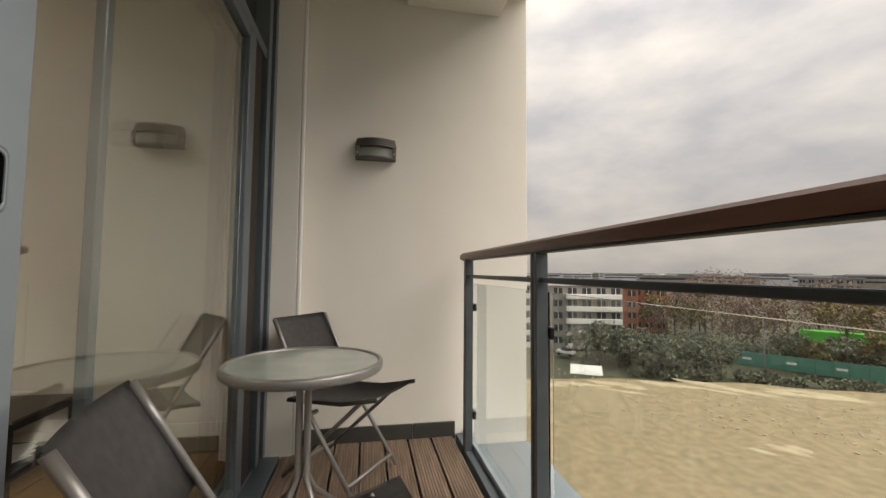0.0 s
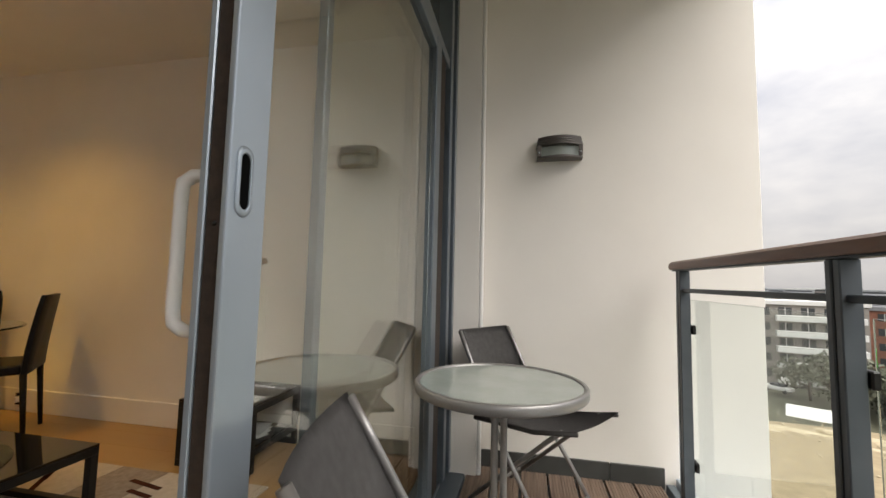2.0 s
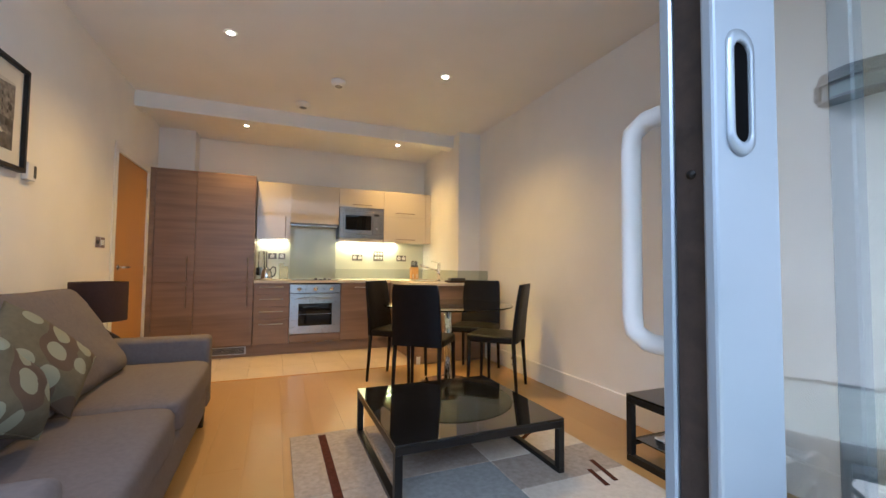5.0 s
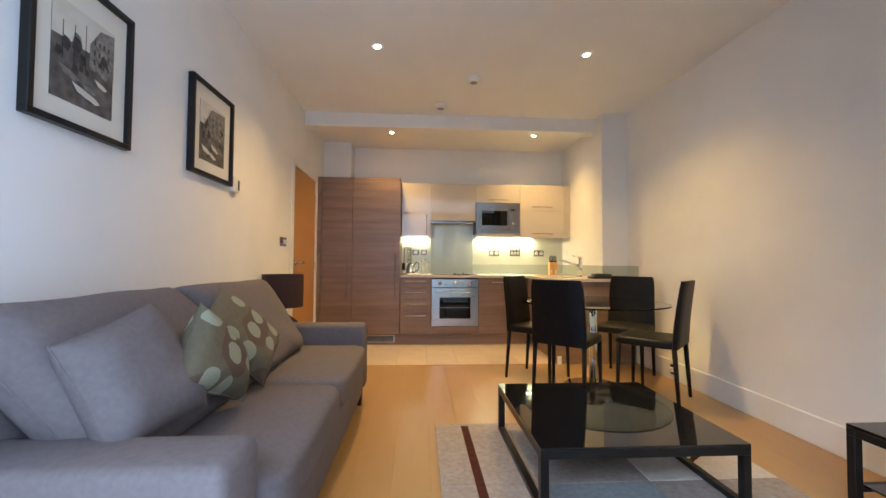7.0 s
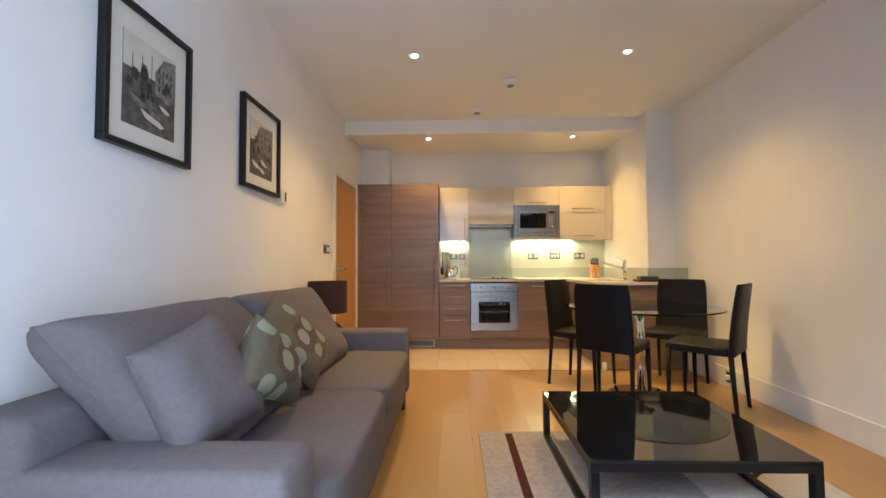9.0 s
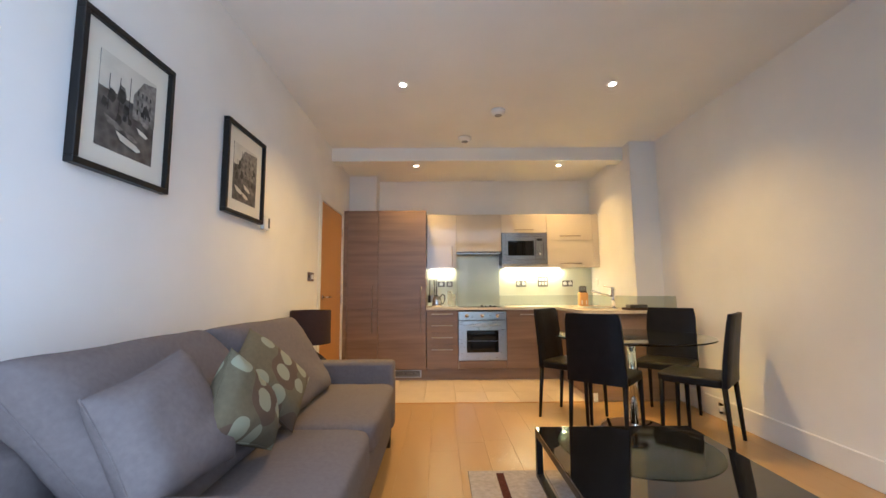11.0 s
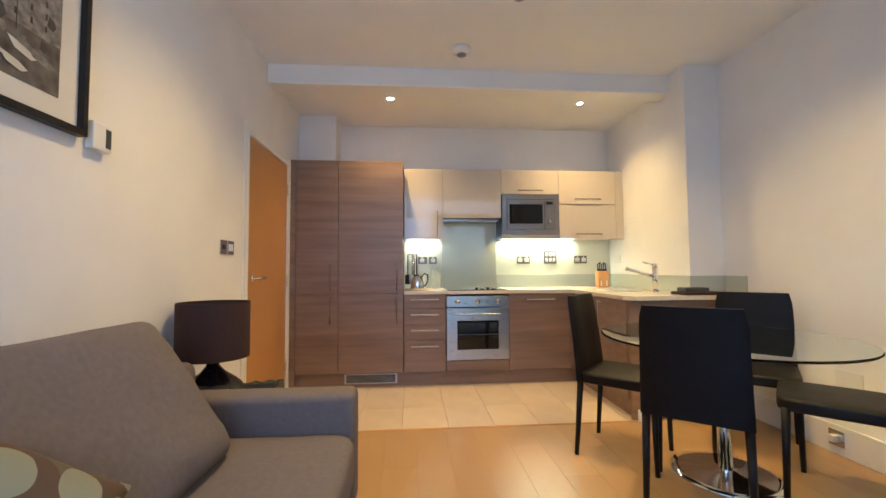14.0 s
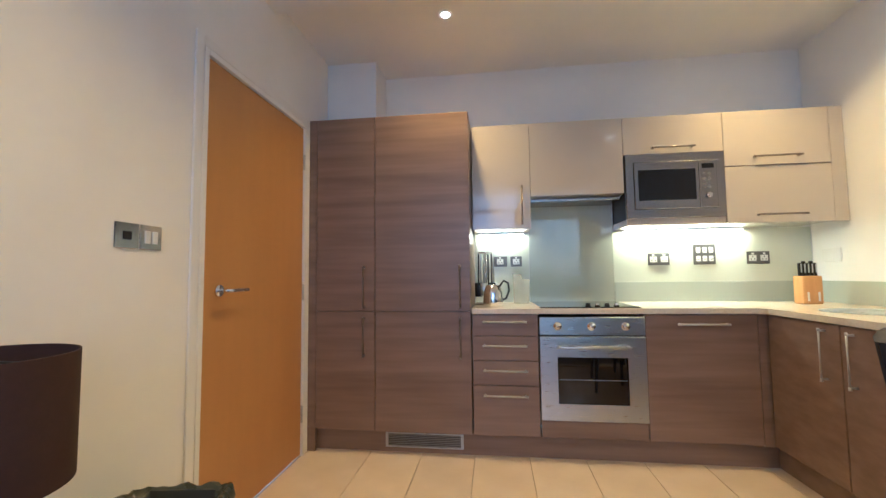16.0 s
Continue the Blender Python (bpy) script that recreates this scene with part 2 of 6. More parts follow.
def path_tube(bm, pts, r, seg=10):
    """A round bar through the points, with mitred corners."""
    pts = [Vector(p) for p in pts]
    rings = []
    for i, p in enumerate(pts):
        if i == 0:
            d = pts[1] - p
        elif i == len(pts) - 1:
            d = p - pts[i - 1]
        else:
            d = (pts[i + 1] - p).normalized() + (p - pts[i - 1]).normalized()
        q = d.to_track_quat("Z", "Y")
        rings.append([bm.verts.new(p + q @ Vector((r * math.cos(2 * math.pi * k / seg), r * math.sin(2 * math.pi * k / seg), 0))) for k in range(seg)])
    for a, b in zip(rings, rings[1:]):
        best = min(range(seg), key=lambda s: sum((a[k].co - b[(k + s) % seg].co).length for k in range(0, seg, 3)))
        for k in range(seg):
            bm.faces.new((a[k], a[(k + 1) % seg], b[(k + 1 + best) % seg], b[(k + best) % seg]))
    bm.faces.new(list(reversed(rings[0])))
    bm.faces.new(rings[-1])


def lathe(bm, profile, seg=32, sx=1.0, sy=1.0, c=(0, 0)):
    rings = []
    for r, z in profile:
        rings.append([bm.verts.new((c[0] + sx * r * math.cos(2 * math.pi * k / seg), c[1] + sy * r * math.sin(2 * math.pi * k / seg), z)) for k in range(seg)])
    for a, b in zip(rings, rings[1:]):
        for k in range(seg):
            bm.faces.new((a[k], a[(k + 1) % seg], b[(k + 1) % seg], b[k]))
    if profile[0][0] > 1e-5:
        bm.faces.new(list(reversed(rings[0])))
    if profile[-1][0] > 1e-5:
        bm.faces.new(rings[-1])
    bmesh.ops.remove_doubles(bm, verts=bm.verts, dist=1e-5)


def soft_box(bm, size, n=6.0, cuts=9, wrinkle=0.0, seed=0.0, m=None, crown=0.0):
    """An upholstered block: a rounded box with a slight crown and creases."""
    g = bmesh.ops.create_cube(bm, size=2.0)
    vs = set(g["verts"])
    r = bmesh.ops.subdivide_edges(bm, edges=list({e for v in vs for e in v.link_edges}), cuts=cuts, use_grid_fill=True)
    vs = list(bm.verts)
    for v in vs:
        x, y, z = v.co
        k = (abs(x) ** n + abs(y) ** n + abs(z) ** n) ** (-1 / n)
        x, y, z = x * k, y * k, z * k
        z += crown * (1 - x * x) * (1 - y * y) * (1 if z > 0 else 0)
        p = Vector((x * size[0] / 2, y * size[1] / 2, z * size[2] / 2))
        if wrinkle:
            nrm = Vector((x ** 3, y ** 3, z ** 3)).normalized()
            p += nrm * wrinkle * (noise.noise(p * 5 + Vector((seed, seed, 0))) + 0.5 * noise.noise(p * 13 + Vector((seed, 0, seed))))
        v.co = (m @ p) if m else p
    return vs


def mesh_of(bm, material, smooth=False, name="mesh"):
    bmesh.ops.recalc_face_normals(bm, faces=bm.faces)
    me = bpy.data.meshes.new(name)
    bm.to_mesh(me)
    bm.free()
    if smooth:
        for p in me.polygons:
            p.use_smooth = True
    for m in (material if isinstance(material, (list, tuple)) else [material]):
        me.materials.append(m)
    return me


def part(name, bm, material, parent, label="", smooth=False):
    ob = new(name, mesh_of(bm, material, smooth, name))
    ob.parent = parent
    if label:
        ob["label"] = label
    return ob


def smoothed(ob, degrees=35):
    ob.data.set_sharp_from_angle(angle=radians(degrees))
    return ob


def thing(name, m, label, category, group="", kind=""):
    ob = new(name)
    ob.empty_display_size = 0.1
    ob.matrix_basis = m
    return tagged(ob, label, category, group, kind)


def solid(name, bm, material, label, category="", kind="structure", smooth=False, group=""):
    return tagged(new(name, mesh_of(bm, material, smooth, name)), label, category, group, kind)


def at(x, y, z=0, rz=0):
    return pose(x, y, z, 0, 0, rz)


# ---------- structure ----------
LW, RW, BACK, CEIL = -1.06, 2.57, 5.58, 2.74
KR = 2.315       # side wall of the kitchen recess
PILLAR_Y = 4.22
KP = 2.28       # the recess wall leans in to here at the pillar's front


def recess_x(y):
    return KP + (KR - KP) * (y - PILLAR_Y) / (BACK - PILLAR_Y)


def structure():
    # left wall with a door opening
    bm = bmesh.new()
    box(bm, (LW - 0.15, 0.12, 0), (LW, 4.02, CEIL + 0.2))
    box(bm, (LW - 0.15, 4.02, 2.075), (LW, 4.96, CEIL + 0.2))
    box(bm, (LW - 0.15, 4.96, 0), (LW, BACK, CEIL + 0.2))
    solid("wall_west", bm, M_WALL, "white painted living room wall", "wall")
    solid("wall_east", bx((RW, 0.12, 0), (RW + 0.15, PILLAR_Y, CEIL + 0.2)), M_WALL, "white painted living room wall", "wall")
    bm = bmesh.new()
    plan = [(KP, PILLAR_Y), (RW + 0.15, PILLAR_Y), (RW + 0.15, BACK), (KR, BACK)]
    lo, hi = ([bm.verts.new((x, y, z)) for x, y in plan] for z in (0, CEIL + 0.2))
    for k in range(4):
        bm.faces.new((lo[k], lo[(k + 1) % 4], hi[(k + 1) % 4], hi[k]))
    bm.faces.new(lo), bm.faces.new(hi)
    solid("wall_pillar", bm, M_WALL, "white painted pillar beside the kitchen", "pillar")
    solid("wall_north", bx((LW - 0.15, BACK, 0), (RW + 0.15, BACK + 0.15, CEIL + 0.2)), M_WALL, "white painted kitchen wall", "wall")
    solid("boxing", bx((LW, 5.30, 2.14), (-0.69, BACK, 2.67), 0.004), M_WALL, "white boxed-in duct above tall cabinets", "boxing")
    bm = bmesh.new()
    box(bm, (LW, 0.12, CEIL), (RW, 4.40, CEIL + 0.2))
    box(bm, (LW, 4.40, 2.585), (KR, 4.58, CEIL + 0.2), 0.004)
    box(bm, (LW, 4.58, 2.67), (KR, BACK, CEIL + 0.2))
    solid("ceiling", bm, M_CEIL, "white plaster ceiling with a dropped beam", "ceiling")
    solid("baseboard", bx((RW - 0.018, 0.13, 0), (RW, PILLAR_Y - 0.21, 0.17), 0.004), M_TRIM, "tall white baseboard along the wall", "baseboard")
    bm = bmesh.new()
    box(bm, (LW, 0.13, 0), (LW + 0.018, 3.94, 0.17), 0.004)
    solid("baseboard", bm, M_TRIM, "tall white baseboard along the wall", "baseboard")
    # subfloor
    solid("floor", bx((LW - 0.15, 0.12, -0.2), (RW + 0.15, BACK, -0.012)), M_GROUT, "screed under the floor finish", "floor")


structure()


def room_door():
    d = thing("door_1", at(LW, 4.49, 0), "closed honey oak veneered internal door", "door", kind="structure")
    part("door_leaf", bx((-0.045, -0.44, 0.008), (-0.003, 0.44, 2.05), 0.002), M_DOOR, d)
    fr = bmesh.new()
    box(fr, (-0.10, -0.47, 0), (0.012, -0.443, 2.078), 0.002)
    box(fr, (-0.10, 0.443, 0), (0.012, 0.47, 2.078), 0.002)
    box(fr, (-0.10, -0.443, 2.053), (0.012, 0.443, 2.078), 0.002)
    part("door_frame", fr, M_TRIM, d, "white gloss door lining")
    ar = bmesh.new()
    box(ar, (0, -0.518, 0), (0.010, -0.472, 2.125), 0.003)
    box(ar, (0, 0.472, 0), (0.010, 0.508, 2.125), 0.003)
    box(ar, (0, -0.472, 2.08), (0.010, 0.472, 2.125), 0.003)
    part("architrave", ar, M_TRIM, d, "white architrave")
    h = bmesh.new()
    tube(h, (-0.003, -0.335, 1.04), (0.006, -0.335, 1.04), 0.026, 20)
    path_tube(h, [(0.004, -0.335, 1.04), (0.05, -0.335, 1.04), (0.055, -0.32, 1.04), (0.055, -0.21, 1.04)], 0.009)
    part("door_handle", h, M_CHROME, d, "chrome lever handle", True)
    for z in (0.25, 1.0, 1.83):
        g = bmesh.new()
        tube(g, (0.004, 0.441, z - 0.05), (0.004, 0.441, z + 0.05), 0.007, 10)
        part("hinge", g, M_STEEL, d, "steel hinge", True)


room_door()


# ---------- sliding glazed door to the balcony ----------
def facade():
    fr = thing("window_1", at(0, 0, 0), "dark grey aluminium sliding door frame with transom light", "window", kind="structure")
    # outer frame: right jamb, left jamb, head, sill
    j = bmesh.new()
    box(j, (2.23, -0.02, 0.02), (2.30, 0.13, 2.98), 0.003)
    box(j, (2.345, -0.03, 0.02), (2.40, 0.13, 2.98), 0.003)
    part("jamb", j, M_ALU, fr)
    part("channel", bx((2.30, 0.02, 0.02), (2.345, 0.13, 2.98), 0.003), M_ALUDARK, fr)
    # Solid dark block paints the shade of the open gap beside the leaf.
    part("channel", bx((2.006, 0.0, 0.022), (2.168, 0.05, 2.284), 0.002), M_SEAL_AND_SHADE, fr, "dark block standing in for the shaded gap")
    part("jamb", bx((-1.06, -0.02, 0.02), (-0.98, 0.13, 2.98), 0.003), M_ALU, fr)
    hd = bmesh.new()
    box(hd, (-0.98, -0.01, 2.285), (2.23, 0.03, 2.345), 0.003)
    box(hd, (-0.98, 0.034, 2.30), (2.23, 0.13, 2.36), 0.003)
    part("head", hd, M_ALU, fr)
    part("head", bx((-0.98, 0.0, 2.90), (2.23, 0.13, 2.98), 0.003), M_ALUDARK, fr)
    p = part("transom_pane", bx((-0.98, 0.055, 2.36), (2.23, 0.07, 2.90)), M_GLASS, fr, "clear transom glass")
    p.visible_shadow = False
    s = bmesh.new()
    box(s, (-1.06, -0.11, -0.05), (2.44, 0.12, 0.004), 0.004)
    box(s, (-0.98, -0.005, 0.004), (2.23, 0.005, 0.02), 0.001)
    box(s, (-0.98, 0.045, 0.004), (2.23, 0.055, 0.02), 0.001)
    part("sill", s, M_ALU, fr, "grey aluminium threshold")
    # fixed pane on the inner track
    part("stile", bx((0.955, 0.06, 0.02), (0.985, 0.088, 2.30), 0.003), M_ALU, fr)
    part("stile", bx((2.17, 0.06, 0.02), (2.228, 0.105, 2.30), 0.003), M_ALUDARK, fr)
    part("bottom_rail", bx((0.985, 0.06, 0.02), (2.17, 0.105, 0.09), 0.003), M_ALU, fr)
    g = part("fixed_pane", bx((0.985, 0.078, 0.09), (2.17, 0.088, 2.30)), M_GLASS, fr, "clear fixed glass pane")
    g.visible_shadow = False

    d = thing("sliding_door", at(0, 0, 0), "open grey aluminium sliding glass door on its track", "sliding door")
    sl = bmesh.new()
    box(sl, (0.568, -0.014, 0.02), (0.656, -0.002, 2.285), 0.003, 2)
    box(sl, (0.587, -0.002, 0.02), (0.660, 0.042, 2.285), 0.002)
    part("stile", sl, M_ALULIGHT, d)
    part("seal", bx((0.577, -0.0015, 0.02), (0.5865, 0.030, 2.285), 0.002), M_SEAL_AND_SHADE, d, "dark brush seal")
    part("edge_strip", bx((0.575, 0.031, 0.02), (0.5865, 0.044, 2.285), 0.002), M_ALULIGHT, d)
    part("stile", bx((1.905, -0.012, 0.02), (2.005, 0.042, 2.285), 0.004), M_ALU, d)
    part("top_rail", bx((0.661, -0.012, 2.225), (1.904, 0.042, 2.285), 0.003), M_ALU, d)
    part("bottom_rail", bx((0.661, -0.012, 0.02), (1.904, 0.042, 0.085), 0.003), M_ALU, d)
    g = part("pane", bx((0.661, 0.010, 0.085), (1.904, 0.020, 2.225)), M_GLASS, d, "clear reflecting glass")
    g.visible_shadow = False
    # recessed pull, oval ring round a flat black face painted as slot shade
    ring = bmesh.new()
    def oval(hw, hh, n=12):
        pts = [(hw * math.cos(a), hh - hw + hw * math.sin(a)) for a in [math.pi * k / n for k in range(n + 1)]]
        pts += [(hw * math.cos(a), -(hh - hw) + hw * math.sin(a)) for a in [math.pi + math.pi * k / n for k in range(n + 1)]]
        return pts
    o, i = oval(0.0175, 0.056), oval(0.0112, 0.044)
    loops = [[ring.verts.new((0.600 + x * f, y, 1.228 + z * f)) for x, z in pts] for pts, y, f in
             ((o, -0.0142, 1.0), (o, -0.0172, 0.97), (i, -0.0180, 1.05), (i, -0.0172, 1.0), (i, -0.0146, 1.0))]
    n = len(o)
    for p, q in zip(loops, loops[1:]):
        for k in range(n):
            ring.faces.new((p[k], p[(k + 1) % n], q[(k + 1) % n], q[k]))
    pull = part("pull_handle", ring, M_ALULIGHT, d, "oval recessed pull", True)
    slot = bmesh.new()
    slot.faces.new([slot.verts.new((0.600 + x, -0.0147, 1.228 + z)) for x, z in i])
    part("slot", slot, M_SLOTSHADE, pull, "flat black face standing in for slot shade")
    for z in (0.42, 1.16, 1.66):
        sc = bmesh.new()
        tube(sc, (0.5765, 0.013, z), (0.5745, 0.013, z), 0.004, 10)
        part("screw", sc, M_BLACKMETAL, d, "small dark screw", True)
    # inner D handle
    h = bmesh.new()
    hx, hz0, hz1 = 0.635, 0.990, 1.250
    path_tube(h, [(hx, 0.042, hz1), (hx, 0.11, hz1), (hx - 0.005, 0.125, hz1 - 0.012), (hx - 0.005, 0.128, hz1 - 0.03), (hx - 0.005, 0.128, hz0 + 0.03), (hx - 0.005, 0.125, hz0 + 0.012), (hx, 0.11, hz0), (hx, 0.042, hz0)], 0.0115, 12)
    part("inner_handle", h, M_PLASTIC, d, "white D-shaped handle", True)

    # masonry round the window
    solid("wall_south", bx((2.40, -0.175, -0.25), (2.80, 0.20, 3.25), 0.003), M_RENDER, "cream rendered facade pier", "wall")
    solid("wall_lintel", bx((-1.6, -0.02, 2.98), (2.40, 0.20, 3.25)), M_RENDER, "cream rendered facade lintel", "wall")
    solid("wall_south_west", bx((-3.2, -0.175, -0.25), (-1.06, 0.12, 3.25)), M_RENDER, "cream rendered facade wall", "wall")
    bm = bmesh.new()
    box(bm, (2.40, -0.20, 0.0), (2.43, -0.176, 3.1), 0.008, 2)
    solid("trim", bm, M_TRIM, "white corner bead", "trim")


facade()


def balcony():
    EW, RY = 2.555, -1.214
    solid("wall_end", bx((EW, -1.71, -0.25), (2.80, -0.176, 3.25), 0.004), M_RENDER, "cream rendered balcony end wall", "wall")
    solid("balcony_slab", bx((-3.2, -1.72, -0.45), (EW, -0.02, -0.075), 0.004), M_ALULIGHT, "pale grey balcony slab edge", "slab")
    bm = bmesh.new()
    box(bm, (-3.2, -1.72, 3.12), (EW, -0.02, 3.3))
    box(bm, (-3.2, -1.50, 2.93), (2.552, -0.83, 3.119), 0.01)
    solid("ceiling_balcony", bm, M_RENDER, "cream balcony soffit with a boxed beam", "ceiling")
    # dark skirting slabs at the foot of the end wall
    sk = thing("skirting", at(EW, 0, 0), "charcoal skirting slabs at the balcony wall", "skirting", kind="structure")
    for a, b in ((-0.905, -0.18), (-1.19, -0.909)):
        part("slab", bx((-0.016, a, -0.02), (-0.001, b, 0.09), 0.002), M_BIN, sk)
    # balustrade
    b = thing("balustrade", at(0, RY, 0), "glass balustrade with grey posts and a brown timber handrail", "balustrade")
    hr = bmesh.new()
    prof = [(-0.026, 0.0), (-0.031, 0.016), (-0.026, 0.034), (-0.012, 0.044), (0.012, 0.044), (0.026, 0.034), (0.031, 0.016), (0.026, 0.0)]
    e0 = [hr.verts.new((-3.1, y, 1.166 + z)) for y, z in prof]
    e1 = [hr.verts.new((2.40, y, 1.166 + z)) for y, z in prof]
    for k in range(len(prof)):
        q = (k + 1) % len(prof)
        hr.faces.new((e0[k], e0[q], e1[q], e1[k]))
    hr.faces.new(e0), hr.faces.new(e1)
    part("handrail", hr, M_HANDRAIL, b, "varnished brown timber handrail", True)
    smoothed(b.children[0])
    part("handrail_plate", bx((-3.1, -0.022, 1.158), (2.38, 0.020, 1.166), 0.002), M_ALUDARK, b)
    part("mid_rail", bx((-3.1, -0.012, 1.051), (2.34, 0.012, 1.071), 0.003), M_ALUDARK, b)
    part("bottom_channel", bx((-3.1, -0.065, -0.04), (2.54, -0.03, 0.045), 0.003), M_ALULIGHT, b)
    part("deck_edge", bx((-3.1, -0.025, -0.06), (2.54, 0.02, 0.012), 0.003), M_ALU, b)
    for px in (2.29, 1.245, 0.12, -0.925, -1.97):
        ps = bmesh.new()
        box(ps, (px - 0.026, -0.024, -0.02), (px - 0.004, 0.024, 1.158), 0.003)
        box(ps, (px + 0.004, -0.024, -0.02), (px + 0.026, 0.024, 1.158), 0.003)
        box(ps, (px - 0.004, -0.018, -0.02), (px + 0.004, 0.018, 1.158))
        po = part("post", ps, M_POST, b)
        for z in (0.22, 0.87):
            part("clip", bx((px - 0.036, -0.045, z - 0.022), (px + 0.036, -0.0245, z + 0.022), 0.004), M_BLACKMETAL, po, "black glass clip")
    for a, c in ((1.265, 2.52), (0.14, 1.225), (-0.905, 0.10), (-1.95, -0.945)):
        g = part("glass_panel", bx((a, -0.052, 0.03), (c, -0.042, 1.015), 0.001), M_BALGLASS, b, "clear glass panel")
        g.visible_shadow = False


balcony()


def deck():
    dk = thing("deck", at(0, 0, 0), "weathered grooved brown timber decking", "deck", kind="structure")
    # board profile with fine grooves
    n = 9
    w = 0.142
    prof = []
    for k in range(n):
        y0 = -w / 2 + w * k / n
        prof += [(y0 + 0.003, 0.0), (y0 + w / n - 0.003, 0.0), (y0 + w / n - 0.002, -0.004), (y0 + w / n + 0.001, -0.004)]
    prof = prof[:-2]
    def board_mesh(length):
        bm = bmesh.new()
        top = [(y, z) for y, z in prof]
        out = top + [(w / 2 - 0.001, -0.024), (-w / 2 + 0.001, -0.024)]
        a = [bm.verts.new((0, y, z)) for y, z in out]
        c = [bm.verts.new((length, y, z)) for y, z in out]
        for k in range(len(out)):
            q = (k + 1) % len(out)
            bm.faces.new((a[k], a[q], c[q], c[k]))
        bm.faces.new(a), bm.faces.new(c)
        return mesh_of(bm, M_DECK, name="board")
    m_long, m_mid = board_mesh(3.2), board_mesh(2.53)
    for i in range(8):
        y = -0.19 - i * 0.1515
        if y < -1.2:
            break
        for me, x in ((m_long, -3.205 if i % 2 else -2.60 - 0.605), (m_mid, 0.0)):
            ob = new("board", me)
            ob.parent = dk
            ob.location = (x, y, random.uniform(-0.0015, 0.0015))


deck()


def bistro_table(m):
    t = thing("bistro_table", m, "round grey bistro table with a frosted glass top", "table")
    rim = bmesh.new()
    lathe(rim, [(0.294, 0.684), (0.309, 0.684), (0.314, 0.690), (0.314, 0.715), (0.309, 0.721), (0.300, 0.721), (0.296, 0.716), (0.294, 0.684)], 56)
    part("rim", rim, M_TUBE, t, "silver-grey rim", True)
    g = bmesh.new()
    lathe(g, [(0.0, 0.706), (0.2955, 0.706), (0.2955, 0.7145), (0.0, 0.7145)], 56)
    part("tabletop", g, M_FROST, t, "frosted rippled glass")
    for k in range(4):
        a = radians(45 + 90 * k)
        c, s = math.cos(a), math.sin(a)
        leg = bmesh.new()
        path_tube(leg, [(0.20 * c, 0.20 * s, 0.69), (0.06 * c, 0.06 * s, 0.665), (0.024 * c, 0.024 * s, 0.62), (0.024 * c, 0.024 * s, 0.26), (0.06 * c, 0.06 * s, 0.19), (0.255 * c, 0.255 * s, 0.012)], 0.0125, 10)
        l = part("leg", leg, M_TUBE, t, "", True)
        f = bmesh.new()
        tube(f, (0.235 * c, 0.235 * s, 0.03), (0.268 * c, 0.268 * s, 0.011), 0.0165, 10)
        part("foot_cap", f, M_DARKTUBE, l, "dark rubber cap", True)
    return t


def folding_chair(m):
    """A folding garden chair: crossed tube frames with mesh fabric seat and back; it faces -y."""
    t = thing("folding_chair", m, "grey folding garden chair with mesh fabric seat", "chair", "balcony chairs")
    W = 0.198
    for s in (-1, 1):
        f = bmesh.new()
        path_tube(f, [(s * W, 0.30, 0.825), (s * W, 0.24, 0.72), (s * W, 0.02, 0.34), (s * W, -0.23, 0.012)], 0.011, 10)
        part("back_frame", f, M_TUBE, t, "silver tube frame", True)
        f = bmesh.new()
        path_tube(f, [(s * (W - 0.03), -0.27, 0.47), (s * (W - 0.03), -0.22, 0.43), (s * (W - 0.03), 0.24, 0.012)], 0.0105, 10)
        part("leg_frame", f, M_TUBE, t, "", True)
        f = bmesh.new()
        path_tube(f, [(s * (W - 0.012), 0.20, 0.415), (s * (W - 0.012), -0.14, 0.438), (s * (W - 0.012), -0.345, 0.485)], 0.0105, 10)
        part("seat_rail", f, M_DARKTUBE, t, "", True)
        f = bmesh.new()
        tube(f, (s * (W + 0.012), 0.035, 0.372), (s * (W - 0.045), 0.035, 0.372), 0.012, 10)
        part("pivot", f, M_TUBE, t, "", True)
    f = bmesh.new()
    tube(f, (-W, -0.195, 0.06), (W, -0.195, 0.06), 0.009, 10)
    tube(f, (-W + 0.03, 0.18, 0.075), (W - 0.03, 0.18, 0.075), 0.009, 10)
    part("stretcher", f, M_TUBE, t, "", True)
    # fabric
    def sling(pts, hw, sag):
        bm = bmesh.new()
        nu = 8
        rows = []
        for (y, z) in pts:
            rows.append([bm.verts.new((hw * (2 * k / nu - 1), y + sag[0] * (1 - (2 * k / nu - 1) ** 2), z + sag[1] * (1 - (2 * k / nu - 1) ** 2))) for k in range(nu + 1)])
        for a, b in zip(rows, rows[1:]):
            for k in range(nu):
                bm.faces.new((a[k], a[k + 1], b[k + 1], b[k]))
        bmesh.ops.solidify(bm, geom=bm.faces[:], thickness=0.004)
        return bm
    part("seat", sling([(0.20, 0.428), (0.05, 0.438), (-0.14, 0.450), (-0.26, 0.476), (-0.35, 0.498)], W - 0.005, (0, -0.012)), M_TEXTILENE, t, "grey woven mesh seat", True)
    part("backrest", sling([(0.307, 0.833), (0.29, 0.80), (0.228, 0.69), (0.165, 0.57)], W, (0.02, -0.004)), M_TEXTILENE, t, "grey woven mesh back", True)
    return t


bistro_table(at(1.60, -0.35))
chair = folding_chair(at(2.14, -0.47, 0, -35))
tagged(chair, "grey folding garden chair beside the balcony wall")
c2 = copy_thing(chair, at(0.79, -0.40, 0, 13))
tagged(c2, "grey folding garden chair backed against the sliding door")


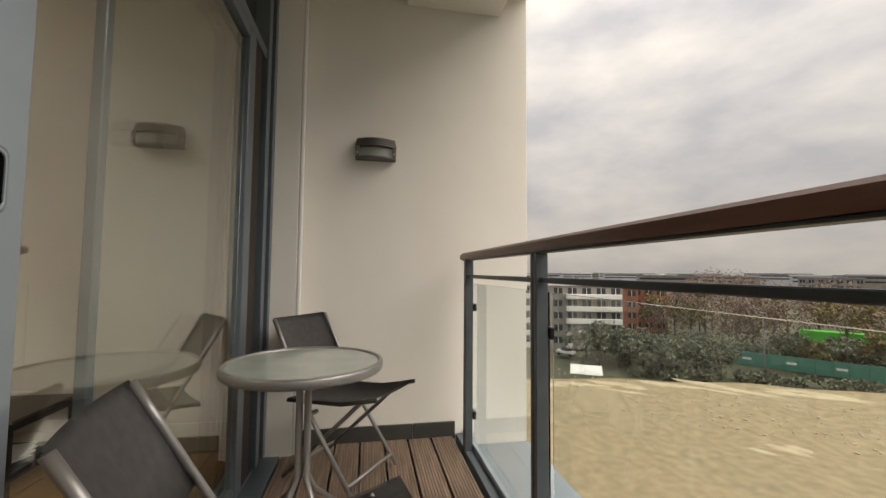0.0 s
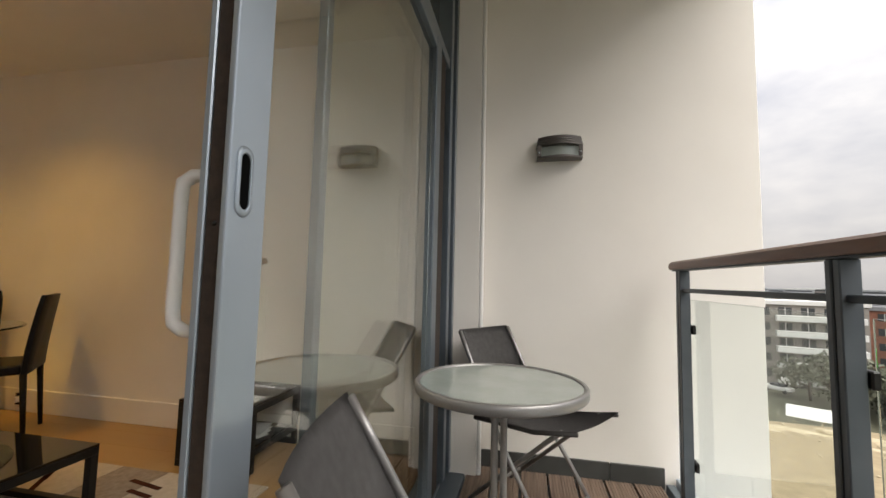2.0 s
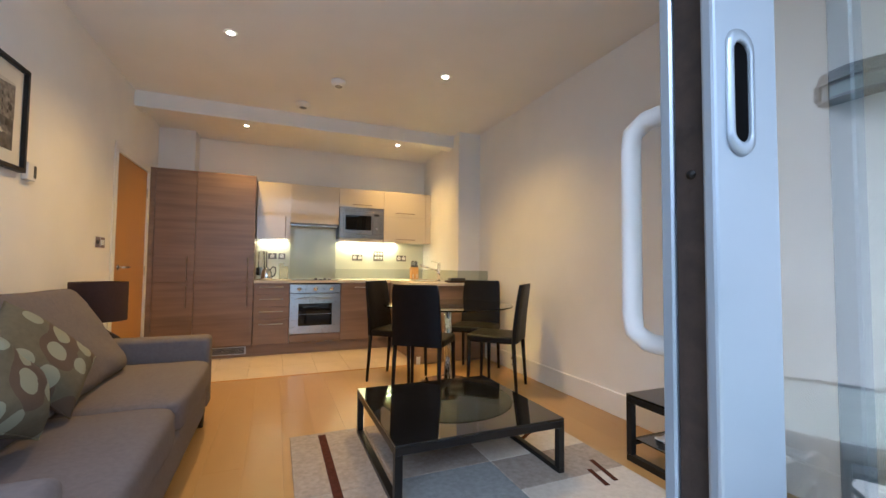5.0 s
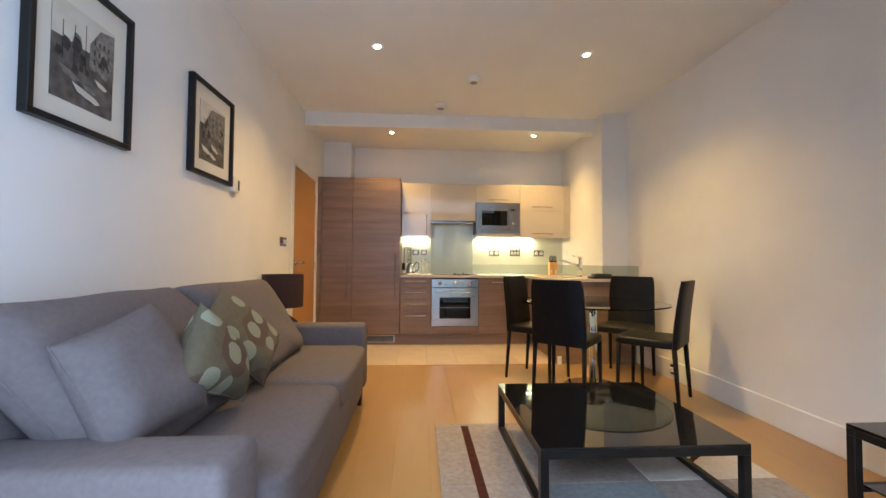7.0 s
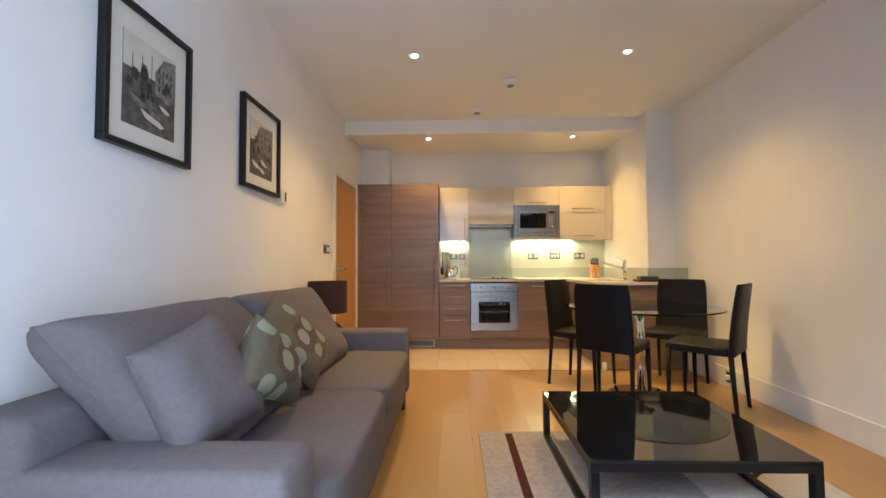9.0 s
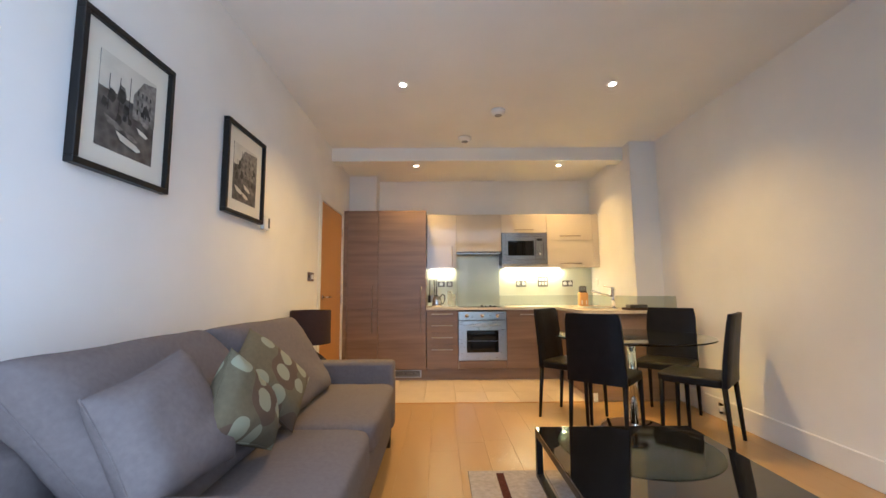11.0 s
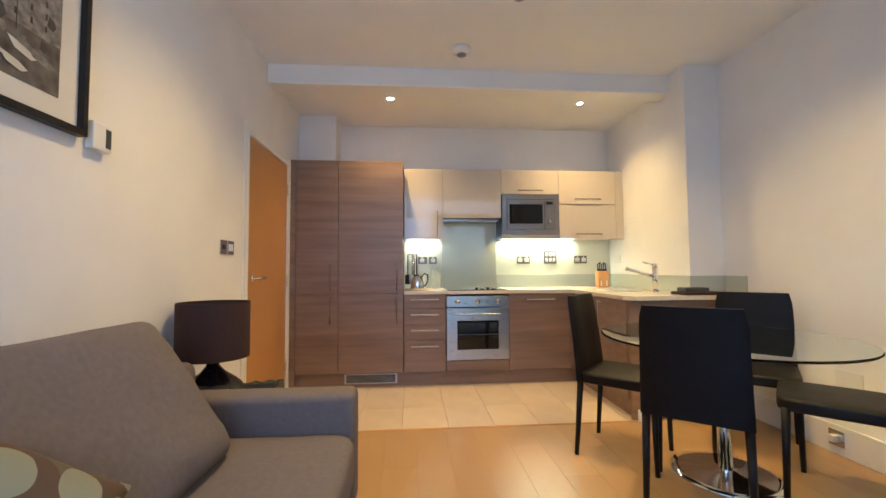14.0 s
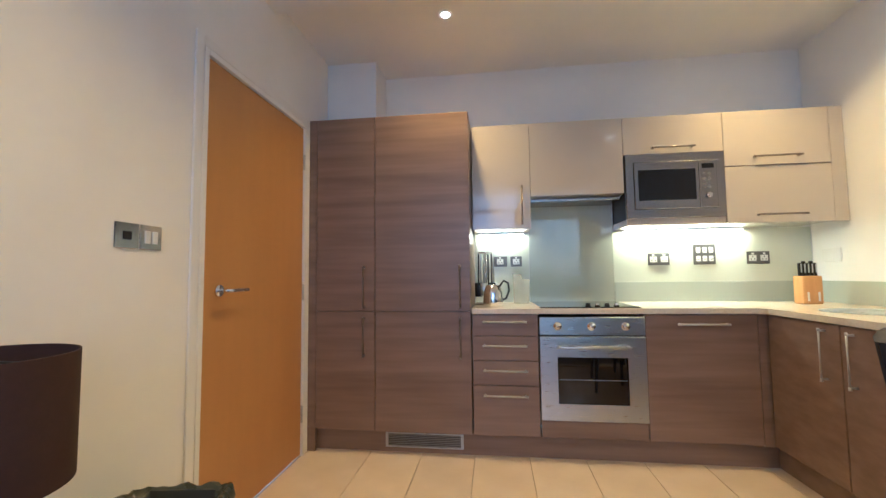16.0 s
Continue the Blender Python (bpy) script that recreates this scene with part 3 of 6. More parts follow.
def wall_lamp():
    t = thing("wall_lamp", at(2.555, -0.635, 1.83), "dark grey ribbed bulkhead wall lamp, unlit", "lamp")
    def prism(z0, z1, d, hw, bev=0.48):
        bm = bmesh.new()
        pts = []
        n = 14
        for k in range(n + 1):
            a = -1 + 2 * k / n
            pts.append((-d * (1 - bev * abs(a) ** 2.0), hw * a))
        pts += [(-0.001, hw), (-0.001, -hw)]
        lo = [bm.verts.new((x, y, z0)) for x, y in pts]
        hi = [bm.verts.new((x, y, z1)) for x, y in pts]
        for k in range(len(pts)):
            q = (k + 1) % len(pts)
            bm.faces.new((lo[k], lo[q], hi[q], hi[k]))
        bm.faces.new(lo), bm.faces.new(hi)
        return bm
    part("back_plate", bx((-0.012, -0.128, -0.005), (-0.001, 0.128, 0.125), 0.004), M_LAMPGREY, t)
    for k in range(4):
        part("rib", prism(0.070 + k * 0.0155, 0.0795 + k * 0.0155, 0.118 - 0.007 * k, 0.134 - 0.003 * k), M_LAMPGREY, t)
    part("hood", prism(0.066, 0.122, 0.088, 0.116), M_LAMPGREY, t)
    part("diffuser", prism(0.004, 0.066, 0.080, 0.110, 0.35), M_FROST, t, "frosted glass diffuser")
    fr = prism(-0.006, 0.004, 0.108, 0.132)
    part("lower_frame", fr, M_LAMPGREY, t)
    for s in (-1, 1):
        part("bracket", bx((-0.085, s * 0.118 - 0.012, 0.002), (-0.070, s * 0.118 + 0.012, 0.07), 0.003), M_LAMPGREY, t)
        part("screw", bx((-0.09, s * 0.118 - 0.005, 0.02), (-0.085, s * 0.118 + 0.005, 0.03), 0.002), M_STEEL, t)


wall_lamp()

# ---------- kitchen ----------
M_TUMBLER = bpy.data.materials.new("thin_clear_glass")
M_TUMBLER.use_nodes = True
tb = M_TUMBLER.node_tree.nodes["Principled BSDF"]
tb.inputs["Base Color"].default_value = (0.72, 0.76, 0.74, 1)
tb.inputs["Roughness"].default_value = 0.05
tb.inputs["Alpha"].default_value = 0.28
FY = 5.0
CT = 0.89       # worktop height


def bar_handle(parent, p, q, r=0.006, off=0.028, label="slim steel bar handle", face=(0, -1, 0), material=None):
    h = bmesh.new()
    p, q, f = Vector(p), Vector(q), Vector(face)
    d = (q - p).normalized()
    path_tube(h, [p, p + f * off, q + f * off, q], r, 8)
    tube(h, p + f * off - d * 0.012, p + f * off + d * 0.002, r, 8)
    tube(h, q + f * off - d * 0.002, q + f * off + d * 0.012, r, 8)
    return part("handle", h, material or M_HANDLE, parent, label, True)


def tall_unit(x0, x1, handle_x, label):
    u = thing("tall_cabinet", at(x0, FY, 0), label, "cabinet", "tall kitchen cabinets")
    w = x1 - x0
    part("body", bx((0.001, 0.02, 0.13), (w - 0.001, BACK - FY - 0.004, 2.13)), M_WALNUT, u)
    for z0, z1, hz0, hz1 in ((0.14, 0.872, 0.60, 0.83), (0.876, 2.128, 0.905, 1.15)):
        d = part("door", bx((0.002, -0.001, z0), (w - 0.002, 0.018, z1), 0.0015), M_WALNUT, u)
        bar_handle(d, (handle_x - x0, -0.001, hz0), (handle_x - x0, -0.001, hz1), 0.007, label="slim dull bronze bar handle", material=M_PULL)


def kitchen():
    tall_unit(-1.0, -0.61, -0.68, "narrow tall walnut-laminate kitchen cabinet")
    tall_unit(-0.61, -0.005, -0.07, "wide tall walnut-laminate kitchen cabinet")
    solid("filler", bx((LW + 0.002, FY + 0.004, 0.0), (-1.002, FY + 0.03, 2.13)), M_WALNUT, "walnut filler strip at the wall", "trim", "structure")
    # plinth with a vent grille
    pl = thing("plinth", at(0, 0, 0), "walnut-laminate plinth under the kitchen cabinets", "plinth", kind="structure")
    part("board", bx((-1.055, FY + 0.05, 0.0), (1.70, FY + 0.068, 0.128), 0.001), M_WALNUT, pl)
    part("board", bx((1.70, 4.05, 0.0), (1.718, FY + 0.049, 0.118), 0.001), M_WALNUT, pl)
    v = thing("vent_grille", at(-0.31, FY + 0.05, 0.075), "grey metal plinth vent grille", "vent")
    fr = bmesh.new()
    box(fr, (-0.245, -0.008, -0.045), (0.245, -0.001, -0.037), 0.001)
    box(fr, (-0.245, -0.008, 0.037), (0.245, -0.001, 0.045), 0.001)
    box(fr, (-0.245, -0.008, -0.037), (-0.228, -0.001, 0.037), 0.001)
    box(fr, (0.228, -0.008, -0.037), (0.245, -0.001, 0.037), 0.001)
    part("frame", fr, M_STEEL, v)
    part("backing", bx((-0.228, -0.003, -0.037), (0.228, -0.001, 0.037)), M_BLACKMETAL, v)
    for k in range(7):
        part("slat", bx((-0.228, -0.007, -0.034 + k * 0.0105), (0.228, -0.004, -0.0300 + k * 0.0105)), M_TUBE, v)
    for k in range(23):
        part("bar", bx((-0.221 + k * 0.02, -0.0062, -0.037), (-0.217 + k * 0.02, -0.0035, 0.037)), M_BIN, v)

    # drawer unit
    u = thing("drawer_unit", at(0.0, FY, 0), "walnut-laminate kitchen unit with four drawers", "drawers")
    part("body", bx((0.001, 0.02, 0.13), (0.395, 0.57, 0.855)), M_WALNUT, u)
    for z0, z1 in ((0.728, 0.853), (0.581, 0.724), (0.434, 0.577), (0.14, 0.430)):
        d = part("drawer", bx((0.002, -0.001, z0), (0.394, 0.018, z1), 0.0015), M_WALNUT, u)
        zz = z1 - (0.042 if z1 > 0.8 else 0.055)
        bar_handle(d, (0.075, -0.001, zz), (0.315, -0.001, zz), 0.0065, 0.026)

    # oven
    o = thing("oven", at(0.4, FY, 0.242), "built-in stainless steel electric oven", "oven")
    part("body", bx((0.01, 0.02, 0.0), (0.588, 0.55, 0.595)), M_BLACKMETAL, o)
    part("control_panel", bx((0.0, -0.012, 0.492), (0.597, 0.02, 0.598), 0.003), M_STEEL, o)
    for kx in (0.105, 0.298, 0.49):
        k = bmesh.new()
        tube(k, (kx, -0.012, 0.545), (kx, -0.018, 0.545), 0.024, 20)
        tube(k, (kx, -0.018, 0.545), (kx, -0.036, 0.545), 0.017, 20, 0.015)
        box(k, (kx - 0.003, -0.040, 0.533), (kx + 0.003, -0.034, 0.558), 0.001)
        part("knob", k, M_CHROME, o, "chrome knob", True)
    dr = ring_frame(-0.018, 0.018, (0.0, 0.597, 0.0, 0.485), (0.100, 0.497, 0.095, 0.365))
    dd = part("door", dr, M_STEEL, o, "stainless steel door")
    part("window", bx((0.1, -0.014, 0.095), (0.497, 0.0, 0.365), 0.001), M_BLACKGLASS, dd, "dark oven glass")
    h = bmesh.new()
    path_tube(h, [(0.1, -0.018, 0.425), (0.1, -0.055, 0.428), (0.115, -0.06, 0.428), (0.482, -0.06, 0.428), (0.497, -0.055, 0.428), (0.497, -0.018, 0.425)], 0.0095, 10)
    part("handle", h, M_STEEL, dd, "steel bar handle", True)
    rk = bmesh.new()
    tube(rk, (0.11, -0.0145, 0.235), (0.487, -0.0145, 0.235), 0.002, 6)
    part("rack", rk, M_STEEL, dd)
    solid("oven_filler", bx((0.402, FY - 0.001, 0.14), (0.998, FY + 0.017, 0.236), 0.0015), M_WALNUT, "walnut panel beneath the oven", "panel", "structure")

    # dishwasher front
    u = thing("dishwasher", at(1.0, FY, 0), "integrated dishwasher behind a walnut-laminate door", "dishwasher")
    part("body", bx((0.001, 0.02, 0.13), (0.60, 0.57, 0.855)), M_WALNUT, u)
    d = part("door", bx((0.003, -0.001, 0.14), (0.598, 0.018, 0.853), 0.0015), M_WALNUT, u)
    bar_handle(d, (0.185, -0.001, 0.80), (0.435, -0.001, 0.80), 0.0065, 0.026)
    solid("corner_post", bx((1.602, FY + 0.0, 0.13), (1.668, FY + 0.06, 0.855), 0.001), M_WALNUT, "walnut corner post between cabinets", "trim", "structure")

    # sink run
    def door_unit(y0, y1, hy):
        u = thing("sink_cabinet", at(1.648, y0, 0), "walnut-laminate sink cabinet with a steel handle", "cabinet", "sink run cabinets")
        w = y1 - y0
        part("body", bx((0.02, 0.001, 0.13), (KP - 1.648 - 0.02, w - 0.001, 0.855)), M_WALNUT, u)
        d = part("door", bx((-0.001, 0.002, 0.14), (0.018, w - 0.002, 0.853), 0.0015), M_WALNUT, u)
        bar_handle(d, (-0.001, hy - y0, 0.60), (-0.001, hy - y0, 0.82), face=(-1, 0, 0))
    door_unit(4.52, 4.99, 4.60)
    door_unit(4.05, 4.518, 4.45)
    solid("end_panel", bx((1.66, 4.025, 0.0), (RW - 0.022, 4.047, 0.855), 0.001), M_WALNUT, "walnut end panel of the peninsula", "panel", "structure")

    # worktop, one L-shaped slab with a splayed corner
    bm = bmesh.new()
    out = [(0.0, FY - 0.012), (1.60, FY - 0.012), (1.632, FY - 0.045), (1.632, 4.06), (1.70, 3.995), (RW - 0.001, 3.995), (RW - 0.001, PILLAR_Y - 0.002), (KP - 0.002, PILLAR_Y - 0.002), (KR - 0.002, BACK - 0.002), (0.0, BACK - 0.002)]
    lo = [bm.verts.new((x, y, 0.859)) for x, y in out]
    hi = [bm.verts.new((x, y, CT)) for x, y in out]
    for k in range(len(out)):
        q = (k + 1) % len(out)
        bm.faces.new((lo[k], lo[q], hi[q], hi[k]))
    bm.faces.new(lo), bm.faces.new(hi)
    solid("worktop", bm, M_WORKTOP, "cream composite stone L-shaped kitchen worktop", "worktop", "")
    # splashbacks
    solid("splashback", bx((0.0, BACK - 0.008, CT + 0.001), (0.40, BACK - 0.001, 1.40)), M_SPLASH, "pale green painted glass splashback", "splashback", "")
    solid("splashback", bx((0.402, BACK - 0.010, CT + 0.001), (1.0, BACK - 0.001, 1.66)), M_HOBGLASS, "tall glossy glass splashback behind the hob", "splashback", "")
    solid("splashback", bx((1.002, BACK - 0.008, CT + 0.001), (KR - 0.01, BACK - 0.001, 1.40)), M_SPLASH, "pale green painted glass splashback", "splashback", "")
    up = thing("upstand", at(0, 0, CT), "low pale glass upstand along the worktop", "upstand")
    part("strip", bx((1.002, BACK - 0.017, 0.001), (KR - 0.016, BACK - 0.009, 0.140), 0.001), M_UPSTAND, up)
    bm = bmesh.new()
    edge = [(recess_x(PILLAR_Y - 0.010) - 0.003, PILLAR_Y - 0.010), (recess_x(BACK - 0.018) - 0.003, BACK - 0.018)]
    edge += [(x - 0.008, y) for x, y in reversed(edge)]
    lo, hi = ([bm.verts.new((x, y, z)) for x, y in edge] for z in (0.001, 0.140))
    for k in range(4):
        bm.faces.new((lo[k], lo[(k + 1) % 4], hi[(k + 1) % 4], hi[k]))
    bm.faces.new(lo), bm.faces.new(hi)
    part("strip", bm, M_UPSTAND, up)
    part("strip", bx((KP - 0.002, PILLAR_Y - 0.010, 0.001), (RW - 0.002, PILLAR_Y - 0.002, 0.140), 0.001), M_UPSTAND, up)
    part("strip", bx((RW - 0.010, 4.0, 0.001), (RW - 0.002, PILLAR_Y - 0.012, 0.140), 0.001), M_UPSTAND, up)

    # hob
    hb = thing("hob", at(0.70, 5.27, CT), "black ceramic hob with four black knobs", "hob")
    part("glass_plate", bx((-0.29, -0.25, 0.001), (0.29, 0.25, 0.007), 0.003), M_BLACKGLASS, hb)
    for k in range(4):
        kb = bmesh.new()
        tube(kb, (0.0 + k * 0.055, -0.21, 0.007), (0.0 + k * 0.055, -0.21, 0.027), 0.016, 16, 0.013)
        part("knob", kb, M_CHROME if k % 2 else M_BLACKMETAL, hb, "", True)

    # wall cabinets
    UY = 5.25
    def wall_unit(x0, x1, z0, fronts, label, handles):
        u = thing("wall_cabinet", at(x0, UY, z0), label, "cabinet", "wall cabinets")
        w = x1 - x0
        part("body", bx((0.001, 0.02, 0.001), (w - 0.001, BACK - UY - 0.012, 2.12 - z0 - 0.001)), M_GLOSS, u)
        for (a, b), hd in zip(fronts, handles):
            d = part("door", bx((0.0015, -0.001, a - z0 + 0.0015), (w - 0.0015, 0.018, b - z0 - 0.0015), 0.001), M_GLOSS, u)
            if hd:
                (hx0, hz0), (hx1, hz1) = hd
                bar_handle(d, (hx0 - x0, -0.001, hz0 - z0), (hx1 - x0, -0.001, hz1 - z0), 0.007, label="dull bronze bar handle", material=M_PULL)
    wall_unit(0.0, 0.393, 1.40, [(1.40, 2.12)], "glossy cream wall cabinet beside the cooker hood", [((0.335, 1.44), (0.335, 1.68))])
    wall_unit(0.393, 0.997, 1.617, [(1.617, 2.12)], "glossy cream cabinet front hiding the cooker hood", [None])
    wall_unit(0.997, 1.609, 1.868, [(1.868, 2.12)], "glossy cream flap cabinet above the microwave", [((1.18, 1.905), (1.42, 1.905))])
    wall_unit(1.609, 2.224, 1.40, [(1.40, 1.762), (1.765, 2.12)], "glossy cream wall cabinet with two flaps", [((1.79, 1.45), (2.045, 1.45)), ((1.785, 1.818), (2.04, 1.818))])
    solid("cabinet_filler", bx((2.226, UY + 0.002, 1.40), (2.305, UY + 0.022, 2.12), 0.0015), M_GLOSS, "glossy cream filler panel beside the wall cabinets", "panel", "structure")
    hood = thing("cooker_hood", at(0.695, 5.33, 1.590), "slim grey cooker hood under the cabinet", "hood")
    # The tray's dark steel also paints the shadow under the cabinet.
    part("tray", bx((-0.298, 0.0, 0.0), (0.298, 0.23, 0.025), 0.003), M_TONEDSTEEL, hood)
    # microwave
    mw = thing("microwave", at(1.003, UY, 1.447), "built-in stainless steel microwave oven", "microwave")
    part("shelf", bx((0.0, -0.001, -0.047), (0.6, BACK - UY - 0.012, -0.002), 0.002), M_GLOSS, mw, "cream shelf under the microwave")
    part("body", bx((0.004, 0.02, 0.0), (0.596, BACK - UY - 0.012, 0.42)), M_BLACKMETAL, mw)
    fr = ring_frame(-0.012, 0.02, (0.002, 0.600, 0.0, 0.418), (0.05, 0.552, 0.055, 0.365))
    part("trim_frame", fr, M_TONEDSTEEL, mw)
    dr = ring_frame(-0.020, 0.0, (0.052, 0.444, 0.057, 0.363), (0.076, 0.424, 0.112, 0.312))
    d = part("door", dr, M_TONEDSTEEL, mw, "steel door frame")
    part("window", bx((0.076, -0.017, 0.112), (0.424, -0.002, 0.312)), M_BLACKGLASS, d, "dark door glass")
    cp = part("control_panel", bx((0.446, -0.020, 0.057), (0.550, 0.0, 0.363), 0.002), M_TONEDSTEEL, mw)
    part("display", bx((0.462, -0.0215, 0.310), (0.534, -0.0195, 0.34), 0.001), M_BLACKGLASS, cp)
    kb = bmesh.new()
    tube(kb, (0.497, -0.020, 0.135), (0.497, -0.036, 0.135), 0.017, 20)
    part("knob", kb, M_CHROME, cp, "chrome dial", True)
    for r in range(4):
        for c in range(2):
            part("button", bx((0.462 + c * 0.03, -0.0225, 0.18 + r * 0.028), (0.482 + c * 0.03, -0.0195, 0.195 + r * 0.028), 0.001), M_TUBE, cp)
    # strip lights under the wall cabinets
    for x0, x1 in ((1.06, 1.86), (0.03, 0.37)):
        s = thing("strip_light", at(x0, 5.515, 1.395), "lit warm strip light under a wall cabinet", "light", "strip lights")
        part("housing", bx((0, 0, -0.004), (x1 - x0, 0.04, 0.004), 0.001), M_PLASTIC, s)
        part("diffuser", bx((0.01, 0.012, -0.006), (x1 - x0 - 0.01, 0.030, -0.0045)), M_STRIPGLOW, s)


kitchen()


def socket_plate(name, m, w, h, label, holes=2, metal=None):
    """A wall plate that faces -y."""
    s = thing(name, m, label, "socket" if "socket" in name else "switch")
    part("plate", bx((-w / 2, -0.006, -h / 2), (w / 2, -0.0005, h / 2), 0.002), metal or M_PLATE, s)
    for k in range(holes):
        cx = (k - (holes - 1) / 2) * w / holes
        ins = part("insert", bx((cx - 0.024, -0.0075, -0.022), (cx + 0.024, -0.0061, 0.018), 0.001), M_PLASTIC, s)
        for (a, b) in ((0, 0.008), (-0.011, -0.010), (0.011, -0.010)):
            part("slot", bx((cx + a - 0.003, -0.0082, b - 0.004), (cx + a + 0.003, -0.0076, b + 0.004)), M_BLACKMETAL, ins)
        part("rocker", bx((cx - 0.008, -0.009, 0.022), (cx + 0.008, -0.006, 0.034), 0.001), M_PLASTIC, s)
    return s


def kitchen_small():
    sy = BACK - 0.0105
    socket_plate("socket", at(1.309, sy, 1.192), 0.146, 0.086, "chrome double wall socket on the splashback")
    g = thing("switch", at(1.615, sy, 1.222), "chrome six-gang grid switch plate", "switch")
    part("plate", bx((-0.073, -0.006, -0.073), (0.073, -0.0005, 0.073), 0.002), M_PLATE, g)
    for r in range(2):
        for c in range(3):
            rk = part("rocker", bx((-0.056 + c * 0.042, -0.010, -0.050 + r * 0.060), (-0.028 + c * 0.042, -0.0065, -0.012 + r * 0.060), 0.002), M_PLASTIC, g)
            part("label_bar", bx((-0.050 + c * 0.042, -0.0106, -0.038 + r * 0.060), (-0.034 + c * 0.042, -0.0102, -0.034 + r * 0.060)), M_BLACKMETAL, rk)
    socket_plate("socket", at(1.962, sy, 1.192), 0.146, 0.086, "chrome double wall socket on the splashback")
    socket_plate("socket", at(0.187, sy, 1.193), 0.104, 0.076, "chrome wall socket beside the utensils", 1)
    socket_plate("socket", at(0.305, sy, 1.192), 0.084, 0.076, "chrome wall socket beside the hob", 1)
    socket_plate("socket", pose(recess_x(5.41) - 0.003, 5.41, 1.197, 0, 0, -88.5), 0.146, 0.088, "pale blank outlet plate on the splashback", 0, M_TRIM)
    # tap and sink
    t = thing("kitchen_tap", at(2.10, 4.40, CT), "chrome single-lever kitchen tap", "tap")
    b = bmesh.new()
    tube(b, (0, 0, 0), (0, 0, 0.008), 0.028, 24)
    tube(b, (0, 0, 0.008), (0, 0, 0.205), 0.021, 24)
    part("body", b, M_CHROME, t, "", True)
    b = bmesh.new()
    tube(b, (-0.015, 0, 0.135), (-0.225, 0.02, 0.195), 0.0135, 16)
    tube(b, (-0.222, 0.02, 0.194), (-0.236, 0.0215, 0.198), 0.016, 16)
    part("spout", b, M_CHROME, t, "", True)
    b = bmesh.new()
    tube(b, (0, 0, 0.205), (0, 0, 0.240), 0.0215, 24)
    tube(b, (-0.01, 0, 0.232), (-0.10, 0.01, 0.252), 0.005, 10)
    part("lever", b, M_CHROME, t, "", True)
    s = thing("sink", at(1.98, 4.75, CT), "stainless steel undermounted sink in the worktop", "sink")
    sb = bmesh.new()
    lathe(sb, [(0.19, 0.0015), (0.205, 0.0015), (0.205, 0.004), (0.19, 0.004), (0.185, 0.0018), (0.0, 0.0016)], 40, 1.0, 0.95)
    part("bowl", sb, M_STEEL, s, "", True)
    # knife block
    k = thing("knife_block", at(2.08, 5.30, CT), "beech knife block with five black-handled knives", "knife block")
    part("block", bx((-0.055, -0.04, 0.001), (0.055, 0.05, 0.175), 0.006), M_KNIFEWOOD, k)
    for i in range(5):
        hh = bmesh.new()
        x = -0.042 + i * 0.021
        box(hh, (x - 0.0075, -0.012, 0.17), (x + 0.0075, 0.012, 0.255 + 0.012 * (i % 2)), 0.004)
        kn = part("knife", hh, M_BLACKMETAL, k, "black knife handle")
        part("bolster", bx((x - 0.004, -0.013, 0.195), (x + 0.004, -0.0122, 0.25)), M_STEEL, kn)
    for i in (-1, 1):
        part("slot", bx((i * 0.03 - 0.006, -0.0412, 0.02), (i * 0.03 + 0.006, -0.040, 0.075)), M_PLASTIC, k)
    # utensil stand
    u = thing("utensil_stand", at(0.085, 5.33, CT), "steel carousel with hanging black kitchen utensils", "utensils")
    b = bmesh.new()
    lathe(b, [(0.0, 0.001), (0.075, 0.001), (0.075, 0.008), (0.0, 0.014)], 28)
    tube(b, (0, 0, 0.01), (0, 0, 0.36), 0.006, 10)
    lathe(b, [(0.0, 0.355), (0.055, 0.355), (0.055, 0.361), (0.0, 0.361)], 24)
    part("stand", b, M_CHROME, u, "", True)
    for i in range(6):
        a = radians(60 * i + 15)
        c, s2 = 0.052 * math.cos(a), 0.052 * math.sin(a)
        b = bmesh.new()
        tube(b, (c, s2, 0.35), (c * 1.05, s2 * 1.05, 0.14), 0.0055, 8)
        box(b, (c * 1.08 - 0.024, s2 * 1.08 - 0.004, 0.055 + 0.01 * (i % 3)), (c * 1.08 + 0.024, s2 * 1.08 + 0.004, 0.15), 0.004)
        part("utensil", b, M_BLACKMETAL if i % 2 else M_STEEL, u, "", True)
    # kettle
    kt = thing("kettle", at(0.13, 5.20, CT), "small chrome kettle with a black handle", "kettle")
    b = bmesh.new()
    lathe(b, [(0.0, 0.002), (0.062, 0.002), (0.066, 0.02), (0.060, 0.09), (0.046, 0.135), (0.0, 0.145)], 28)
    part("body", b, M_CHROME, kt, "", True)
    b = bmesh.new()
    path_tube(b, [(0.045, 0, 0.13), (0.07, 0, 0.165), (0.10, 0, 0.15), (0.105, 0, 0.10), (0.085, 0, 0.05), (0.062, 0, 0.04)], 0.007, 10)
    part("handle", b, M_BLACKMETAL, kt, "black handle", True)
    for gx, gh in ((0.30, 0.21), (0.355, 0.17)):
        g = thing("glass_tumbler", at(gx, 5.40, CT), "clear tall drinking glass on the worktop", "glass", "worktop glasses")
        b = bmesh.new()
        lathe(b, [(0.0, 0.001), (0.027, 0.001), (0.032, gh), (0.030, gh), (0.025, 0.008), (0.0, 0.008)], 24)
        part("wall", b, M_TUMBLER, g, "", True)
    # trays at the end of the peninsula
    bw = thing("wooden_tray", at(2.25, 4.10, CT, -4), "dark wooden tray with a leather case on it", "tray")
